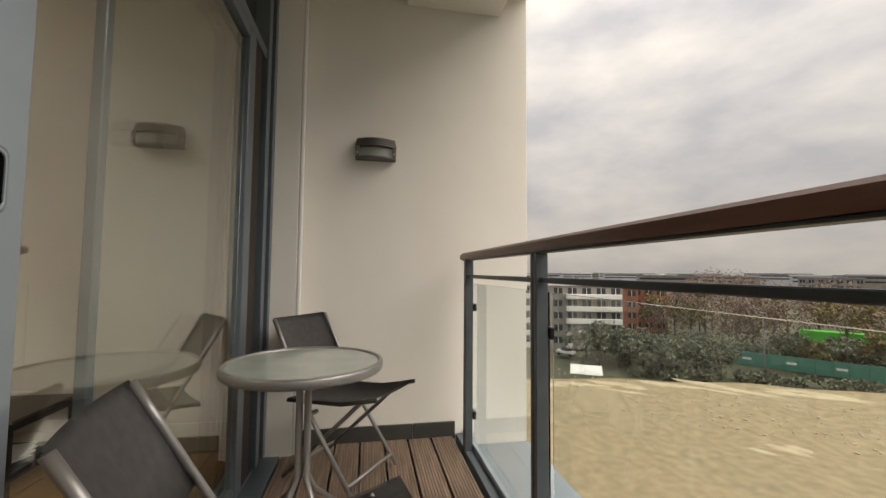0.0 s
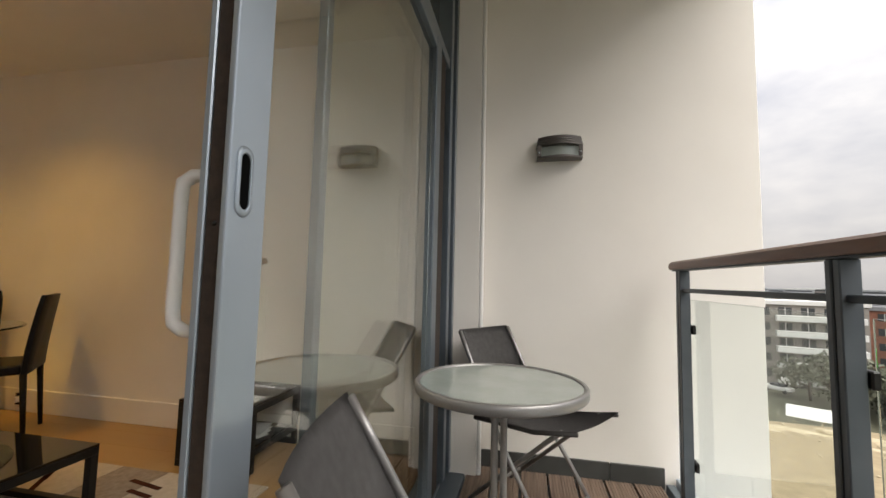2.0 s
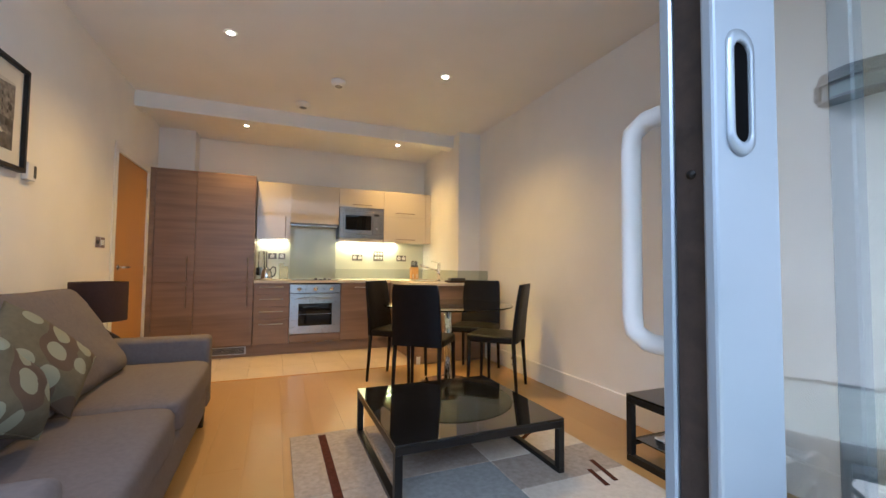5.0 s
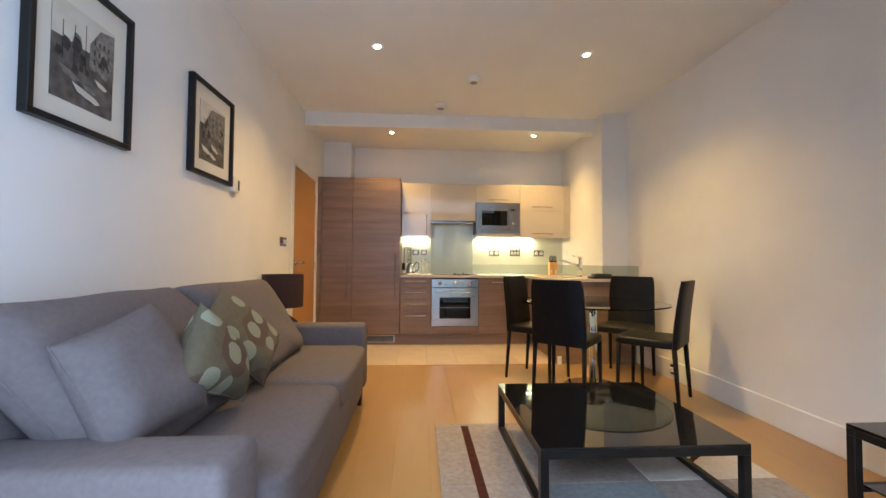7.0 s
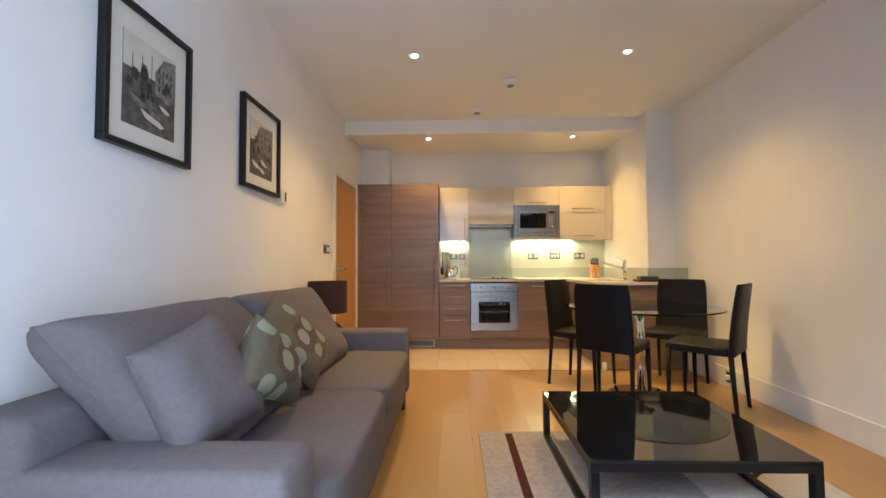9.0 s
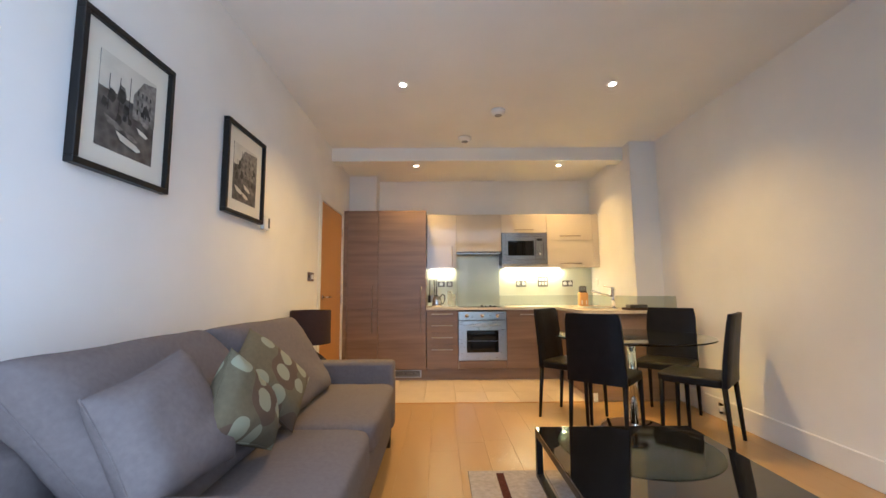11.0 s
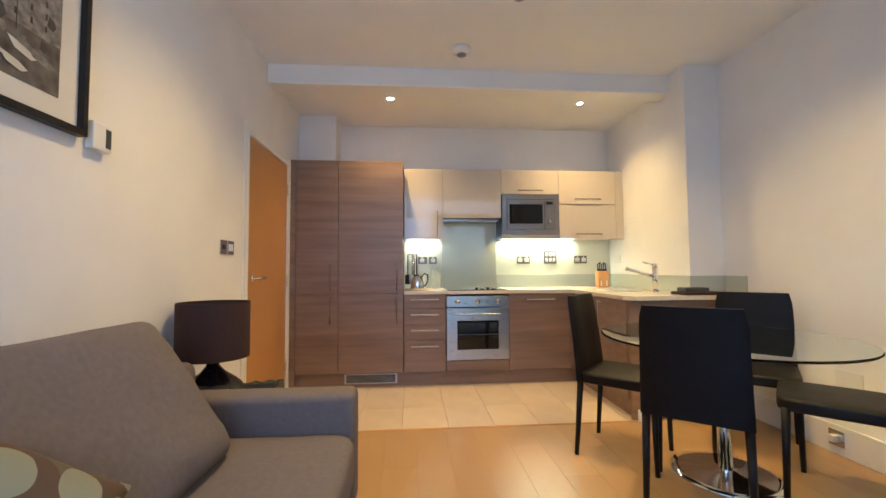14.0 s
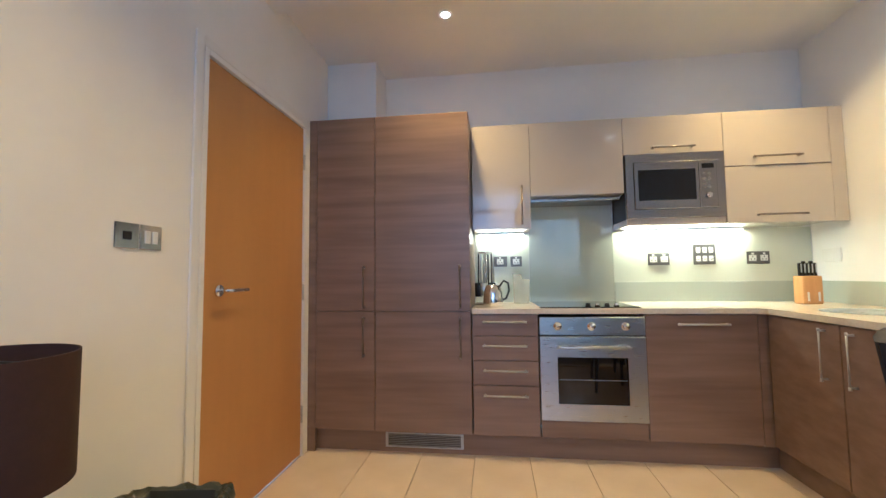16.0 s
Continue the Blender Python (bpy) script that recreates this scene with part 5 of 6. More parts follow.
def rug_and_patterns():
    t = thing("rug", at(0, 0, 0), "beige rug with grey and cream blocks and brown stripes", "rug")
    m1 = mk("taupe_rug_pile", (0.30, 0.255, 0.215), (0.40, 0.35, 0.30), 40, 0.95, bump=0.9, bscale=500, spec=0.1)
    m2 = mk("cream_rug_pile", (0.55, 0.50, 0.43), (0.64, 0.59, 0.52), 40, 0.95, bump=0.9, bscale=500, spec=0.1)
    m3 = mk("grey_rug_pile", (0.26, 0.27, 0.27), (0.34, 0.35, 0.35), 40, 0.95, bump=0.9, bscale=500, spec=0.1)
    m4 = mk("brown_rug_pile", (0.055, 0.018, 0.012), (0.085, 0.030, 0.020), 40, 0.95, bump=0.9, bscale=500, spec=0.1)
    X = [0.34, 0.80, 1.35, 2.0]
    Y = [0.85, 1.45, 1.75, 2.47]
    pat = [[m1, m3, m2], [m1, m3, m1], [m1, m1, m2]]
    for j in range(3):
        for i in range(3):
            part("block", bx((X[i] + 0.0005, Y[j] + 0.0005, 0.001), (X[i + 1] - 0.0005, Y[j + 1] - 0.0005, 0.012), 0.003), pat[j][i], t)
    part("stripe", bx((0.505, 0.88, 0.0122), (0.550, 2.43, 0.0145), 0.001), m4, t, "dark brown stripe")
    for k, (x, y, l, a) in enumerate(((1.75, 1.98, 0.20, 35), (1.83, 2.03, 0.16, 35), (1.86, 1.45, 0.22, 80), (1.78, 1.40, 0.16, 80), (0.70, 1.05, 0.2, 20), (1.50, 1.15, 0.2, 60))):
        s = part("stripe", bx((-l / 2, -0.014, 0.0122), (l / 2, 0.014, 0.0145), 0.001), m4, t, "short dark brown dash")
        s.matrix_basis = at(x, y, 0, a)


rug_and_patterns()


def dining_table():
    t = thing("dining_table", at(1.735, 3.25), "round clear glass dining table on a chrome pedestal", "table")
    b = bmesh.new()
    lathe(b, [(0.0, 0.715), (0.596, 0.715), (0.60, 0.719), (0.60, 0.723), (0.596, 0.727), (0.0, 0.727)], 72)
    part("tabletop", b, M_TABLEGLASS, t, "clear round glass top", True).visible_shadow = False
    smoothed(t.children[0])
    b = bmesh.new()
    lathe(b, [(0.0, 0.001), (0.26, 0.001), (0.262, 0.006), (0.22, 0.013), (0.08, 0.022), (0.042, 0.035), (0.0, 0.035)], 56)
    part("base", b, M_CHROME, t, "polished round foot", True)
    b = bmesh.new()
    tube(b, (0, 0, 0.03), (0, 0, 0.70), 0.034, 28)
    part("column", b, M_CHROME, t, "", True)
    b = bmesh.new()
    lathe(b, [(0.0, 0.690), (0.10, 0.705), (0.10, 0.714), (0.0, 0.7145)], 32)
    part("top_plate", b, M_CHROME, t, "", True)


dining_table()


def dining_chair(m):
    """A high-backed upholstered chair; it faces +y."""
    t = thing("dining_chair", m, "black leatherette high-backed dining chair", "chair", "chairs round the dining table")
    b = bmesh.new()
    soft_box(b, (0.43, 0.44, 0.065), 9, 9, 0.001, 2, m=pose(0, 0.01, 0.455), crown=0.15)
    part("seat", b, M_LEATHER, t, "", True)
    # curved padded back
    b = bmesh.new()
    n = 10
    rows = []
    for k in range(n + 1):
        z = 0.43 + 0.498 * k / n
        y = -0.20 - 0.055 * (k / n) ** 1.4
        w = (0.213 - 0.012 * (k / n)) * (1.0 if k < n - 1 else (0.985 if k == n - 1 else 0.93))
        th = 0.021 - 0.005 * (k / n)
        rows.append([b.verts.new((x * w, y + dy * th - 0.012 * (1 - x * x) * (k / n), z)) for x, dy in ((-1, -0.6), (-0.93, -1), (-0.4, -1), (0.4, -1), (0.93, -1), (1, -0.6), (1, 0.6), (0.93, 1), (0.4, 1), (-0.4, 1), (-0.93, 1), (-1, 0.6))])
    for a, c in zip(rows, rows[1:]):
        for k in range(12):
            b.faces.new((a[k], a[(k + 1) % 12], c[(k + 1) % 12], c[k]))
    b.faces.new(rows[0]), b.faces.new(rows[-1])
    bk = part("backrest", b, M_LEATHER, t, "", True)
    smoothed(bk, 50)
    for sx in (-1, 1):
        for sy, y0, y1 in ((-1, -0.195, -0.225), (1, 0.195, 0.205)):
            l = bmesh.new()
            tube(l, (sx * 0.192, y0, 0.44), (sx * 0.198, y1, 0.0), 0.0185, 10, 0.0125)
            part("leg", l, M_LEATHER, t, "", True)
    return t


ch = dining_chair(at(1.43, 3.03, 0, -40))
for x, y, a in ((1.345, 3.54, -133), (2.16, 3.52, 137), (2.095, 2.97, 45)):
    copy_thing(ch, at(x, y, 0, a))

# ---------- outdoors ----------
GZ = -16.5
EYE0 = (-0.12, -0.58)


def bearing(angle, dist):
    """A place on the ground: degrees to the right of the facade's line, metres away."""
    a = radians(angle)
    return EYE0[0] + dist * math.cos(a), EYE0[1] - dist * math.sin(a)


M_SAND = mk("sandy_bare_ground", (0.215, 0.170, 0.100), (0.325, 0.262, 0.158), 0.9, 0.95, bump=0.6, bscale=3.0, detail=15)
M_CHALK = mk("pale_crushed_stone", (0.38, 0.315, 0.20), (0.48, 0.41, 0.28), 0.5, 0.95, bump=0.4, bscale=3, detail=10)
M_LAND = mk("rough_open_land", (0.045, 0.050, 0.028), (0.085, 0.085, 0.052), 0.05, 0.95, detail=10)
M_BRICK = mk("red_brown_brick", (0.20, 0.085, 0.055), (0.30, 0.135, 0.09), 1.2, 0.9, bump=0.3, bscale=12)
M_PALECLAD = mk("white_balcony_panel", (0.62, 0.62, 0.60), (0.70, 0.70, 0.68), 0.8, 0.7)
M_GREYCLAD = mk("grey_brown_cladding", (0.20, 0.185, 0.165), (0.28, 0.26, 0.235), 0.6, 0.85)
M_ROOF = mk("grey_roofing", (0.15, 0.155, 0.165), (0.22, 0.225, 0.235), 0.4, 0.8)
M_FARWIN = mk("far_window_glass", (0.03, 0.035, 0.04), (0.06, 0.065, 0.07), 1, 0.08)
M_GREENPANEL = mk("bright_green_panel", (0.075, 0.50, 0.045), (0.095, 0.57, 0.06), 0.6, 0.45)
M_HOARD = mk("teal_green_hoarding", (0.05, 0.17, 0.13), (0.07, 0.21, 0.165), 0.8, 0.6)
M_REDPAINT = mk("red_logo_paint", (0.50, 0.05, 0.05), (0.55, 0.07, 0.06), 2, 0.5)
M_BARK = mk("grey_brown_bark", (0.085, 0.065, 0.050), (0.14, 0.11, 0.085), 3, 0.95, bump=0.6, bscale=12)
M_LEAFDARK = mk("dark_evergreen_leaf", (0.100, 0.112, 0.078), (0.165, 0.170, 0.120), 0.7, 0.8, detail=3)
M_LEAFOLIVE = mk("olive_autumn_leaf", (0.14, 0.125, 0.055), (0.20, 0.16, 0.08), 0.7, 0.85, detail=3)
M_TWIG = mk("brown_twig", (0.185, 0.140, 0.112), (0.255, 0.200, 0.160), 0.7, 0.95, detail=3)
# Pale blue-grey base colour paints distance haze; the air itself has none.
M_HAZE = mk("haze_painted_far_block", (0.36, 0.37, 0.40), (0.46, 0.47, 0.50), 0.05, 0.9)


def field_z(x, y):
    return GZ + 0.35 * noise.noise(Vector((x * 0.05, y * 0.05, 0))) + 0.10 * noise.noise(Vector((x * 0.2, y * 0.2, 3)))


def ground():
    solid("ground", bx((-3000, -3000, GZ - 2), (3000, 3000, GZ - 0.8)), M_LAND, "grey-green open ground to the horizon", "ground")
    bm = bmesh.new()
    n, r = 60, 26
    rows = []
    for i in range(n + 1):
        a = -6 + 104 * i / n
        row = []
        for j in range(r + 1):
            far = 73 + 5 * noise.noise(Vector((a * 0.08, 1, 0))) + max(0, a - 30) * 0.72
            x, y = bearing(a, 3 + (far - 3) * j / r)
            row.append(bm.verts.new((x, y, field_z(x, y) - (1.2 if j == r else 0))))
        rows.append(row)
    for a, b in zip(rows, rows[1:]):
        for j in range(r):
            bm.faces.new((a[j], a[j + 1], b[j + 1], b[j]))
    solid("field", bm, M_SAND, "bare sandy building plot with tracks", "ground", smooth=True)
    # pale scraped tracks and rubble patches
    rnd = random.Random(11)
    patches = [(50.5, 54, 2.0, 0.7), (48.5, 52, 1.3, 0.5), (51.5, 55, 1.2, 0.6)] + [(24 + 2.1 * k + rnd.uniform(-1, 1), 67.5 + 0.65 * max(0, 2.1 * k - 6) + rnd.uniform(-3.5, 2), rnd.uniform(2, 5), rnd.uniform(0.5, 1.5)) for k in range(16)]
    bm = bmesh.new()
    for a, d, l, w in patches:
        cx, cy = bearing(a, d)
        ca = radians(-a - 90 + rnd.uniform(-14, 14))
        rings = []
        for j in range(1, 6):
            ring = []
            for k in range(24):
                t = 2 * math.pi * k / 24
                rr = (1 + 0.45 * noise.noise(Vector((math.cos(t) * 1.6 + a, math.sin(t) * 1.6, d)))) * j / 5
                u, v = l * rr * math.cos(t), w * rr * math.sin(t)
                px, py = cx + u * math.cos(ca) - v * math.sin(ca), cy + u * math.sin(ca) + v * math.cos(ca)
                ring.append(bm.verts.new((px, py, field_z(px, py) + 0.10 - 0.12 * (j / 5) ** 4)))
            rings.append(ring)
        bm.faces.new(rings[0])
        for p, q in zip(rings, rings[1:]):
            for k in range(24):
                bm.faces.new((p[k], p[(k + 1) % 24], q[(k + 1) % 24], q[k]))
    solid("track", bm, M_CHALK, "pale scraped chalk tracks on the plot", "ground")
    bm = bmesh.new()
    for k in range(240):
        x, y = bearing(rnd.uniform(20, 58), rnd.uniform(56, 78))
        s = rnd.uniform(0.06, 0.24)
        g = bmesh.ops.create_icosphere(bm, subdivisions=1, radius=s)
        for v in g["verts"]:
            v.co = Vector((x + v.co.x * rnd.uniform(0.7, 1.4), y + v.co.y, field_z(x, y) + 0.05 + v.co.z * 0.6))
    tagged(solid("rubble", bm, M_CHALK, "scattered pale stone rubble on the plot", "rubble", "stuff"), kind="stuff")


ground()


def block(name, angle, dist, width, depth, storeys, sh, wallm, label, turn=0.0, balconies=False, bays=8, parapet=0.8):
    """A flat-roofed housing block; its front faces the flat."""
    x, y = bearing(angle, dist)
    h = thing(name, pose(x, y, GZ - 0.8, 0, 0, -angle - 90 + turn), label, "building")
    H = storeys * sh + 0.8
    part("wall", bx((-width / 2, 0, 0), (width / 2, depth, H)), wallm, h)
    part("roof", bx((-width / 2 - 0.3, -0.3, H), (width / 2 + 0.3, depth + 0.3, H + parapet), 0.05), M_PALECLAD if balconies else M_ROOF, h)
    bw = width / bays
    winm = mesh_of(bx((-bw * 0.30, -0.06, 0.9), (bw * 0.30, 0.05, sh - 0.5)), M_FARWIN, name="window")
    frm = mesh_of(bx((-0.06, -0.10, 0.9), (0.06, -0.06, sh - 0.5)), M_PALECLAD, name="frame")
    for s in range(storeys):
        for b in range(bays):
            w = new("window", winm)
            w.parent = h
            w.location = (-width / 2 + (b + 0.5) * bw, 0, 0.8 + s * sh)
            f = new("frame", frm)
            f.parent = w
        if balconies:
            for q in (0, 1):
                x0 = -width / 2 + q * width * 0.56
                part("balcony", bx((x0, -1.3, 0.8 + s * sh - 0.15), (x0 + width * 0.42, 0.02, 0.8 + s * sh + 0.95), 0.03), M_PALECLAD, h, "white balcony parapet")
    return h


def town():
    block("apartment_building", 26.6, 101, 30, 11, 5, 2.9, M_GREYCLAD, "white and grey five-storey block with balconies", 10, True, 9)
    block("apartment_building", 37.0, 118, 11, 11, 5, 2.75, M_BRICK, "red-brown brick block with white windows", 0, False, 4)
    block("apartment_building", 34.2, 112, 9, 11, 5, 2.75, M_BRICK, "narrow brick stair tower", 6, False, 3)
    block("apartment_building", 54.5, 300, 26, 14, 5, 3.1, M_GREYCLAD, "distant grey block behind the trees", 0, False, 7)
    rnd = random.Random(21)
    for k in range(26):
        a, d = 14 + 1.75 * k + rnd.uniform(-0.6, 0.6), rnd.uniform(320, 700)
        w, st = rnd.uniform(20, 60), rnd.randint(4, 7)
        x, y = bearing(a, d)
        hh = thing("distant_building", pose(x, y, GZ - 0.8, 0, 0, -a - 90), "hazy distant town building", "building", "skyline buildings")
        H = 11.5 + st * 0.7 + d * 0.004
        # M_HAZE walls and roofs carry the haze in their colour.
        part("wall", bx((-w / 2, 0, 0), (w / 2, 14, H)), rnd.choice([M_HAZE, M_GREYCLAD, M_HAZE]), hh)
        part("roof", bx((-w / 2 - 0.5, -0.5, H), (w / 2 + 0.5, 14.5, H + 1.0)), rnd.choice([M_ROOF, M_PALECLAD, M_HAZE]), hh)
        for s in range(st - 2, st):
            part("window_band", bx((-w / 2 + 2, -0.08, H - (st - s) * 3.2 + 0.9), (w / 2 - 2, -0.01, H - (st - s) * 3.2 + 2.2)), M_FARWIN, hh)
    # site hoarding
    p0, p1 = Vector((*bearing(45.5, 99), GZ)), Vector((*bearing(62, 99), GZ))
    d = (p1 - p0)
    h = thing("hoarding", pose(p0.x, p0.y, GZ, 0, 0, math.degrees(math.atan2(d.y, d.x))), "teal green site hoarding with white signs", "fence")
    n = 13
    L = d.length / n
    pm = mesh_of(bx((0.02, -0.05, 0.0), (L - 0.02, 0.05, 2.6), 0.02), M_HOARD, name="panel")
    for k in range(n):
        o = new("panel", pm)
        o.parent = h
        o.location = (k * L, 0, 0.03 * (k % 2))
        if k % 3 == 1:
            part("sign", bx((k * L + 0.5, 0.052, 1.2), (k * L + 1.9, 0.08, 1.6)), M_PALECLAD, h, "white sign")
            part("sign", bx((k * L + 0.5, -0.08, 1.2), (k * L + 1.9, -0.052, 1.6)), M_PALECLAD, h, "white sign")
    # green cabins on posts
    p0, p1 = Vector((*bearing(52.0, 112), GZ)), Vector((*bearing(66, 116), GZ))
    d = p1 - p0
    g = thing("site_cabin", pose(p0.x, p0.y, GZ, 0, 0, math.degrees(math.atan2(d.y, d.x))), "long bright green site cabin raised on posts", "cabin")
    part("body", bx((0, 0, 2.7), (d.length, 2.6, 6.2), 0.05), M_GREENPANEL, g)
    part("skirt", bx((0, 0.1, 2.3), (d.length, 2.5, 2.7)), M_GREYCLAD, g)
    for s in (-0.03, 2.6):
        part("logo", bx((9.0, s, 3.2), (11.5, s + 0.03, 4.6), 0.3), M_REDPAINT, g, "red logo patch")
        part("logo", bx((10.6, s - 0.01, 3.1), (12.3, s + 0.04, 3.9), 0.2), M_PALECLAD, g, "white logo patch")
        part("lettering", bx((4.5, s, 4.5), (7.2, s + 0.03, 4.75)), M_PALECLAD, g, "white bar of lettering")
    for k in range(8):
        part("post", bx((k * d.length / 8 + 0.4, 0.2, 0), (k * d.length / 8 + 0.6, 0.4, 2.3)), M_GREYCLAD, g)
    # lamp column
    x, y = bearing(49.0, 88)
    t = thing("lamp_column", at(x, y, GZ), "tall grey lighting column on the plot edge", "lamp post")
    bm = bmesh.new()
    tube(bm, (0, 0, 0), (0, 0, 11.0), 0.13, 10, 0.08)
    part("column", bm, M_ROOF, t, "", True)
    part("head", bx((-0.5, -0.15, 10.9), (0.5, 0.15, 11.1), 0.05), M_ROOF, t)
    # white boards
    for k in range(2):
        x, y = bearing(29.2 + 1.9 * k, 73)
        s = thing("white_board", pose(x, y, GZ + 0.5, -50, 0, -30 - 90 + 6 * k), "white sheet material lying tilted on the plot", "board", "white boards")
        part("sheet", bx((-1.4, -0.04, 0), (1.4, 0.04, 2.0), 0.02), M_PALECLAD, s)
    # parked car
    x, y = bearing(27.6, 92)
    c = thing("car", pose(x, y, GZ - 0.2, 0, 0, 40), "white parked car by the housing block", "car")
    bm = bmesh.new()
    soft_box(bm, (4.2, 1.75, 0.75), 6, 5, m=pose(0, 0, 0.75))
    b = part("body", bm, M_PALECLAD, c, "", True)
    bm = bmesh.new()
    soft_box(bm, (2.3, 1.55, 0.65), 4, 5, m=pose(-0.1, 0, 1.25))
    part("cabin", bm, M_FARWIN, c, "dark glazed cabin", True)
    for wx in (-1.3, 1.3):
        for wy in (-0.8, 0.8):
            bm = bmesh.new()
            tube(bm, (wx, wy - 0.1, 0.33), (wx, wy + 0.1, 0.33), 0.33, 16)
            part("wheel", bm, M_BLACKMETAL, c, "", True)


town()


def leaf_cloud(bm, clumps, count, size, rnd, squash=0.8):
    for cx, cy, cz, r in clumps:
        for k in range(count):
            d = Vector((rnd.gauss(0, 1), rnd.gauss(0, 1), rnd.gauss(0, 1))).normalized() * r * rnd.random() ** 0.4
            p = Vector((cx, cy, cz)) + Vector((d.x, d.y, d.z * squash))
            q = Euler((rnd.uniform(0, 6.3), rnd.uniform(0, 6.3), rnd.uniform(0, 6.3)))
            s = size * rnd.uniform(0.5, 1.4)
            vs = []
            for u, v in ((-1, -0.35), (0.2, -0.55), (1.1, 0.1), (0.1, 0.6)):
                o = Vector((u * s, v * s, 0))
                o.rotate(q)
                vs.append(bm.verts.new(p + o))
            bm.faces.new(vs)


def tree(angle, dist, height, spread, leafm, label, rnd, density=60, size=0.32, bare=False):
    x, y = bearing(angle, dist)
    t = thing("tree", at(x, y, GZ - 0.8, rnd.uniform(0, 360)), label, "tree", "trees behind the plot")
    bm = bmesh.new()
    top = height * 0.62
    path_tube(bm, [(0, 0, 0), (0.1, 0.05, top * 0.4), (-0.05, 0.15, top * 0.75), (0.1, 0.1, top)], 0.22, 7)
    clumps = []
    for k in range(11):
        a = rnd.uniform(0, 6.3)
        z0 = height * rnd.uniform(0.25, 0.6)
        z1 = z0 + height * rnd.uniform(0.12, 0.36)
        r1 = spread * rnd.uniform(0.35, 0.95)
        e = Vector((r1 * math.cos(a), r1 * math.sin(a), min(z1, height * 0.95)))
        path_tube(bm, [(0, 0, z0), (e.x * 0.5, e.y * 0.5, z0 + (e.z - z0) * 0.65), e], 0.07, 5)
        clumps.append((e.x, e.y, e.z, spread * rnd.uniform(0.28, 0.5)))
    clumps.append((0, 0, height * 0.85, spread * 0.45))
    part("trunk", bm, M_BARK, t, "", True)
    bm = bmesh.new()
    leaf_cloud(bm, clumps, density, size, rnd)
    part("crown", bm, leafm, t)


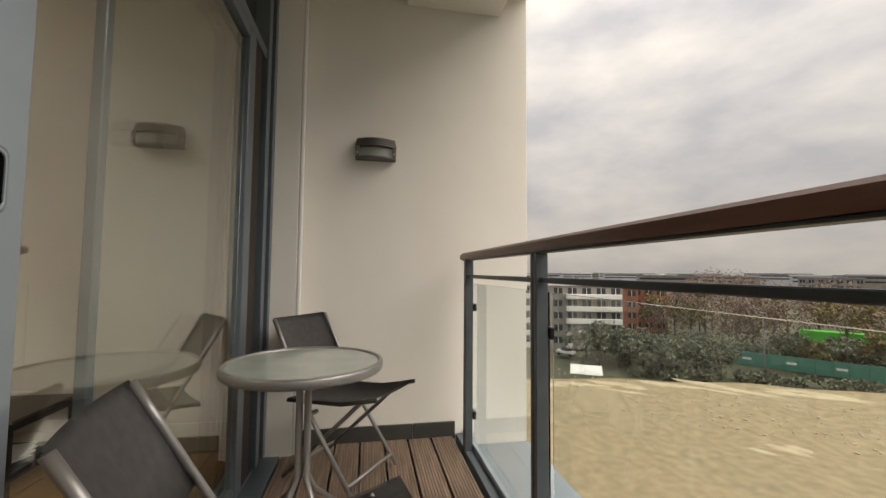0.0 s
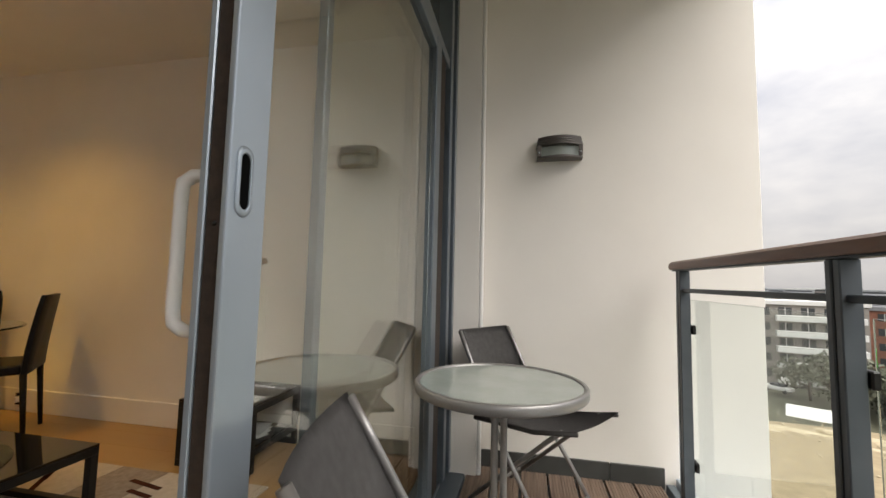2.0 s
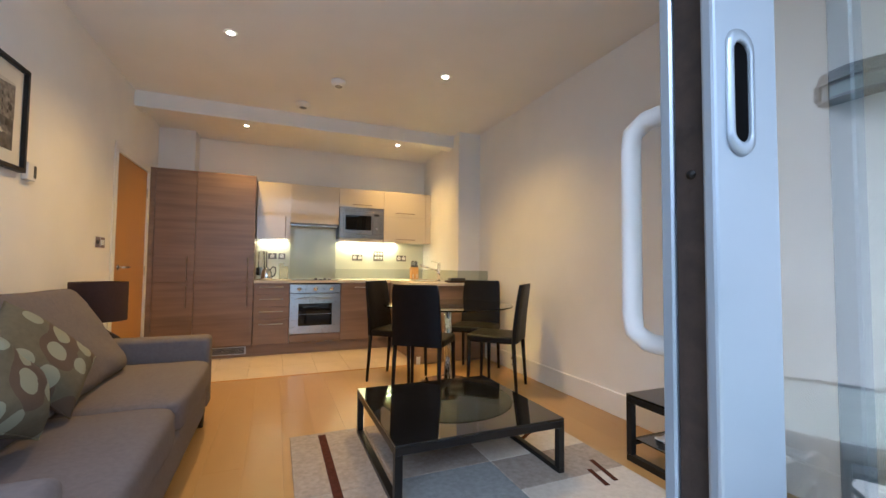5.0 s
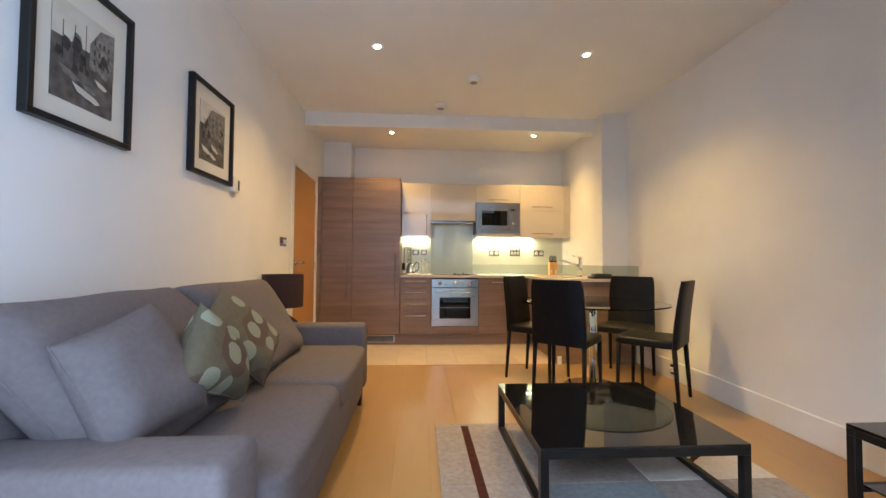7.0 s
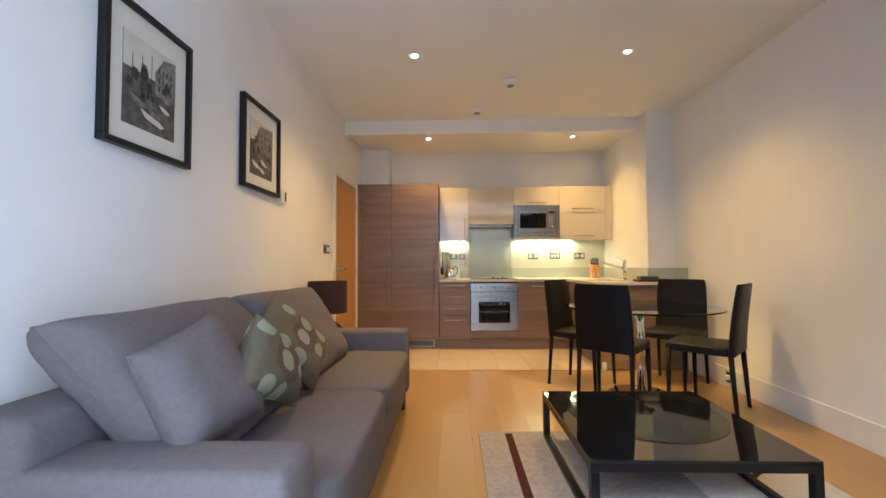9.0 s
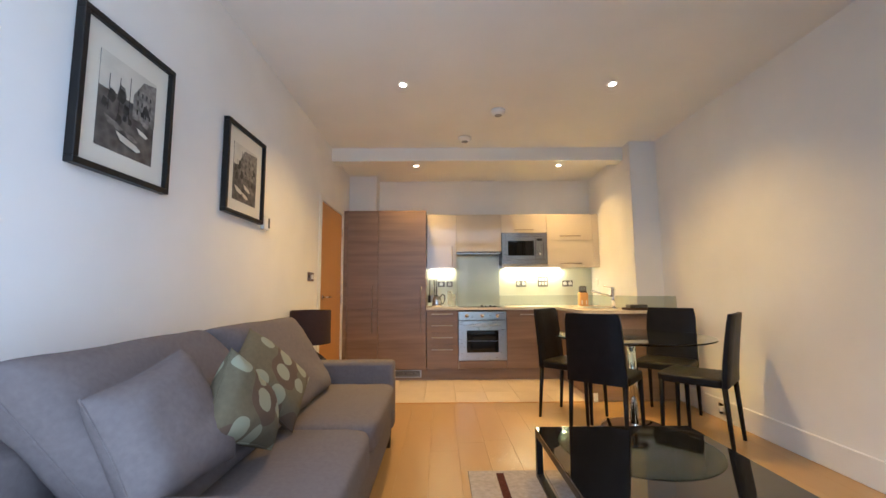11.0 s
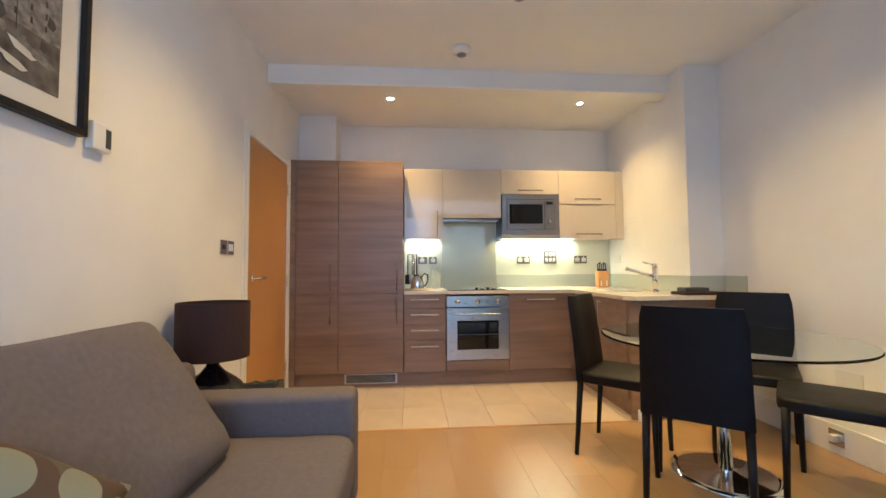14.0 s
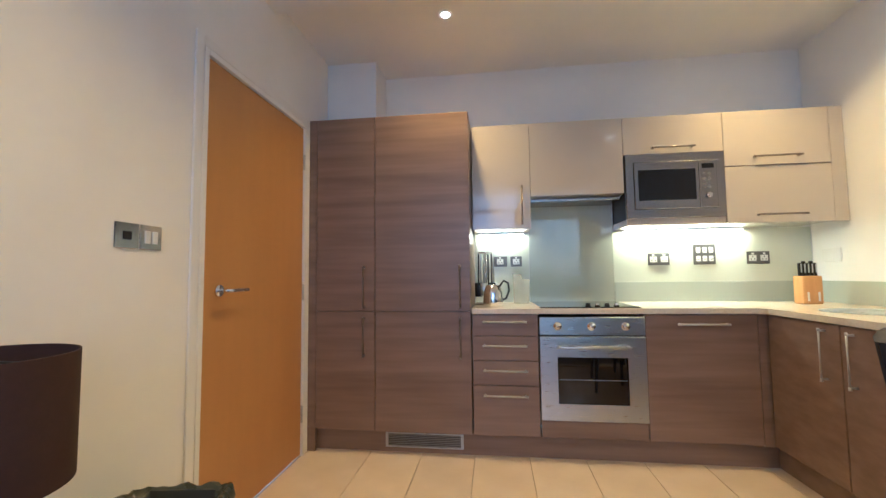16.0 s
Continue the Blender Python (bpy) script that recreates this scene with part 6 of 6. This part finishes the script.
def planting():
    rnd = random.Random(8)
    spec = []
    for k in range(9):
        spec.append((30.5 + 1.75 * k + rnd.uniform(-0.6, 0.6), rnd.uniform(82, 92), rnd.uniform(6, 9.5), rnd.uniform(3.0, 4.4), M_LEAFDARK, "dense dark evergreen tree"))
    for k in range(12):
        spec.append((38.5 + 1.9 * k + rnd.uniform(-0.7, 0.7), rnd.uniform(104, 128), rnd.uniform(13, 17.5), rnd.uniform(3.8, 5.6), M_TWIG if k % 3 else M_LEAFOLIVE, "tall brown winter tree with fine twigs" if k % 3 else "tall olive tree in autumn leaf"))
    for k in range(4):
        spec.append((43.0 + 1.3 * k, 150 + 5 * k, 21 + rnd.uniform(-1, 1.5), 6.0, M_TWIG, "tall brown winter tree with fine twigs"))
    for k in range(5):
        spec.append((51 + 2.2 * k, rnd.uniform(101, 108), rnd.uniform(6, 9), 3.2, M_LEAFOLIVE if k % 2 else M_LEAFDARK, "young tree behind the hoarding"))
    for a, d, h, s, m, lab in spec:
        tree(a, d, h, s, m, lab, rnd, 70 if m is not M_TWIG else 90, 0.34 if m is not M_TWIG else 0.20)
    bm = bmesh.new()
    cl = []
    for k in range(210):
        a = rnd.uniform(30.5, 62)
        x, y = bearing(a, rnd.uniform(84, 100) if a < 45 else rnd.uniform(103, 112))
        cl.append((x, y, GZ + rnd.uniform(0.5, 5.0 if a < 46 else 3.5), rnd.uniform(1.3, 2.8)))
    leaf_cloud(bm, cl, 90, 0.24, rnd, 0.8)
    tagged(solid("thicket", bm, M_LEAFDARK, "dense dark green thicket behind the plot", "bushes", "stuff"), kind="stuff")
    bm = bmesh.new()
    cl = []
    for k in range(150):
        a = rnd.uniform(38, 64)
        x, y = bearing(a, rnd.uniform(110, 150))
        cl.append((x, y, GZ + rnd.uniform(2, 15.5 if 41 < a < 52 else 12.5), rnd.uniform(1.8, 3.6)))
    leaf_cloud(bm, cl, 110, 0.26, rnd, 0.9)
    tagged(solid("winter_wood", bm, M_TWIG, "brown bare winter woodland behind the plot", "woods", "stuff"), kind="stuff")
    bm = bmesh.new()
    cl = []
    for k in range(70):
        a = rnd.uniform(35, 62)
        x, y = bearing(a, rnd.uniform(80, 84) + max(0, a - 40) * 0.55)
        cl.append((x, y, GZ + rnd.uniform(-0.1, 0.6), rnd.uniform(0.8, 1.5)))
    leaf_cloud(bm, cl, 60, 0.3, rnd, 0.7)
    tagged(solid("hedge", bm, M_LEAFDARK, "tangled dark scrub along the plot edge", "hedge", "stuff"), kind="stuff")
    # far woods on the horizon
    bm = bmesh.new()
    cl = []
    for k in range(110):
        x, y = bearing(rnd.uniform(12, 64), rnd.uniform(180, 330))
        cl.append((x, y, GZ + rnd.uniform(4, 12), rnd.uniform(4, 8)))
    leaf_cloud(bm, cl, 40, 1.0, rnd, 0.7)
    tagged(solid("far_woods", bm, M_TWIG, "brown far woods between town roofs", "woods", "stuff"), kind="stuff")


planting()

# ---------- floor pieces ----------
def floors():
    planks = thing("wood_floor", at(0, 0, 0), "honey oak laminate floor planks", "floor", kind="structure")
    me = {}
    W, L = 0.194, 1.29
    rnd = random.Random(4)
    x = LW
    k = 0
    while x < RW:
        x1 = min(x + W, RW)
        y = 0.12 - rnd.uniform(0, L)
        while y < 4.0:
            a, b = max(y, 0.121), min(y + L, 3.992)
            if b - a > 0.02:
                key = (round(x1 - x, 3), round(b - a, 3))
                if key not in me:
                    me[key] = mesh_of(bx((0.0003, 0.0003, -0.011), (key[0] - 0.0003, key[1] - 0.0003, 0), 0.0003), M_OAK, name="plank")
                ob = new("plank", me[key])
                ob.parent = planks
                ob.location = (x, a, 0)
            y += L
        x, k = x1, k + 1
    tiles = thing("tile_floor", at(0, 0, 0), "beige ceramic kitchen floor tiles", "floor", kind="structure")
    xs = [LW] + [-0.97 + 0.3245 * i for i in range(1, 9)]
    xs = [v for v in xs if v < 1.72] + [1.72]
    ys = [4.012, 4.45, 5.075]
    mt = {}
    for i in range(len(xs) - 1):
        for j in range(len(ys) - 1):
            key = (round(xs[i + 1] - xs[i], 3), round(ys[j + 1] - ys[j], 3))
            if key not in mt:
                mt[key] = mesh_of(bx((0.0018, 0.0018, -0.011), (key[0] - 0.0018, key[1] - 0.0018, 0), 0.001), M_TILE, name="tile")
            ob = new("tile", mt[key])
            ob.parent = tiles
            ob.location = (xs[i], ys[j], 0)
    solid("threshold_strip", bx((LW, 3.992, -0.011), (1.70, 4.012, 0.004), 0.002), M_DOOR, "oak threshold strip between wood and tile", "trim")


floors()
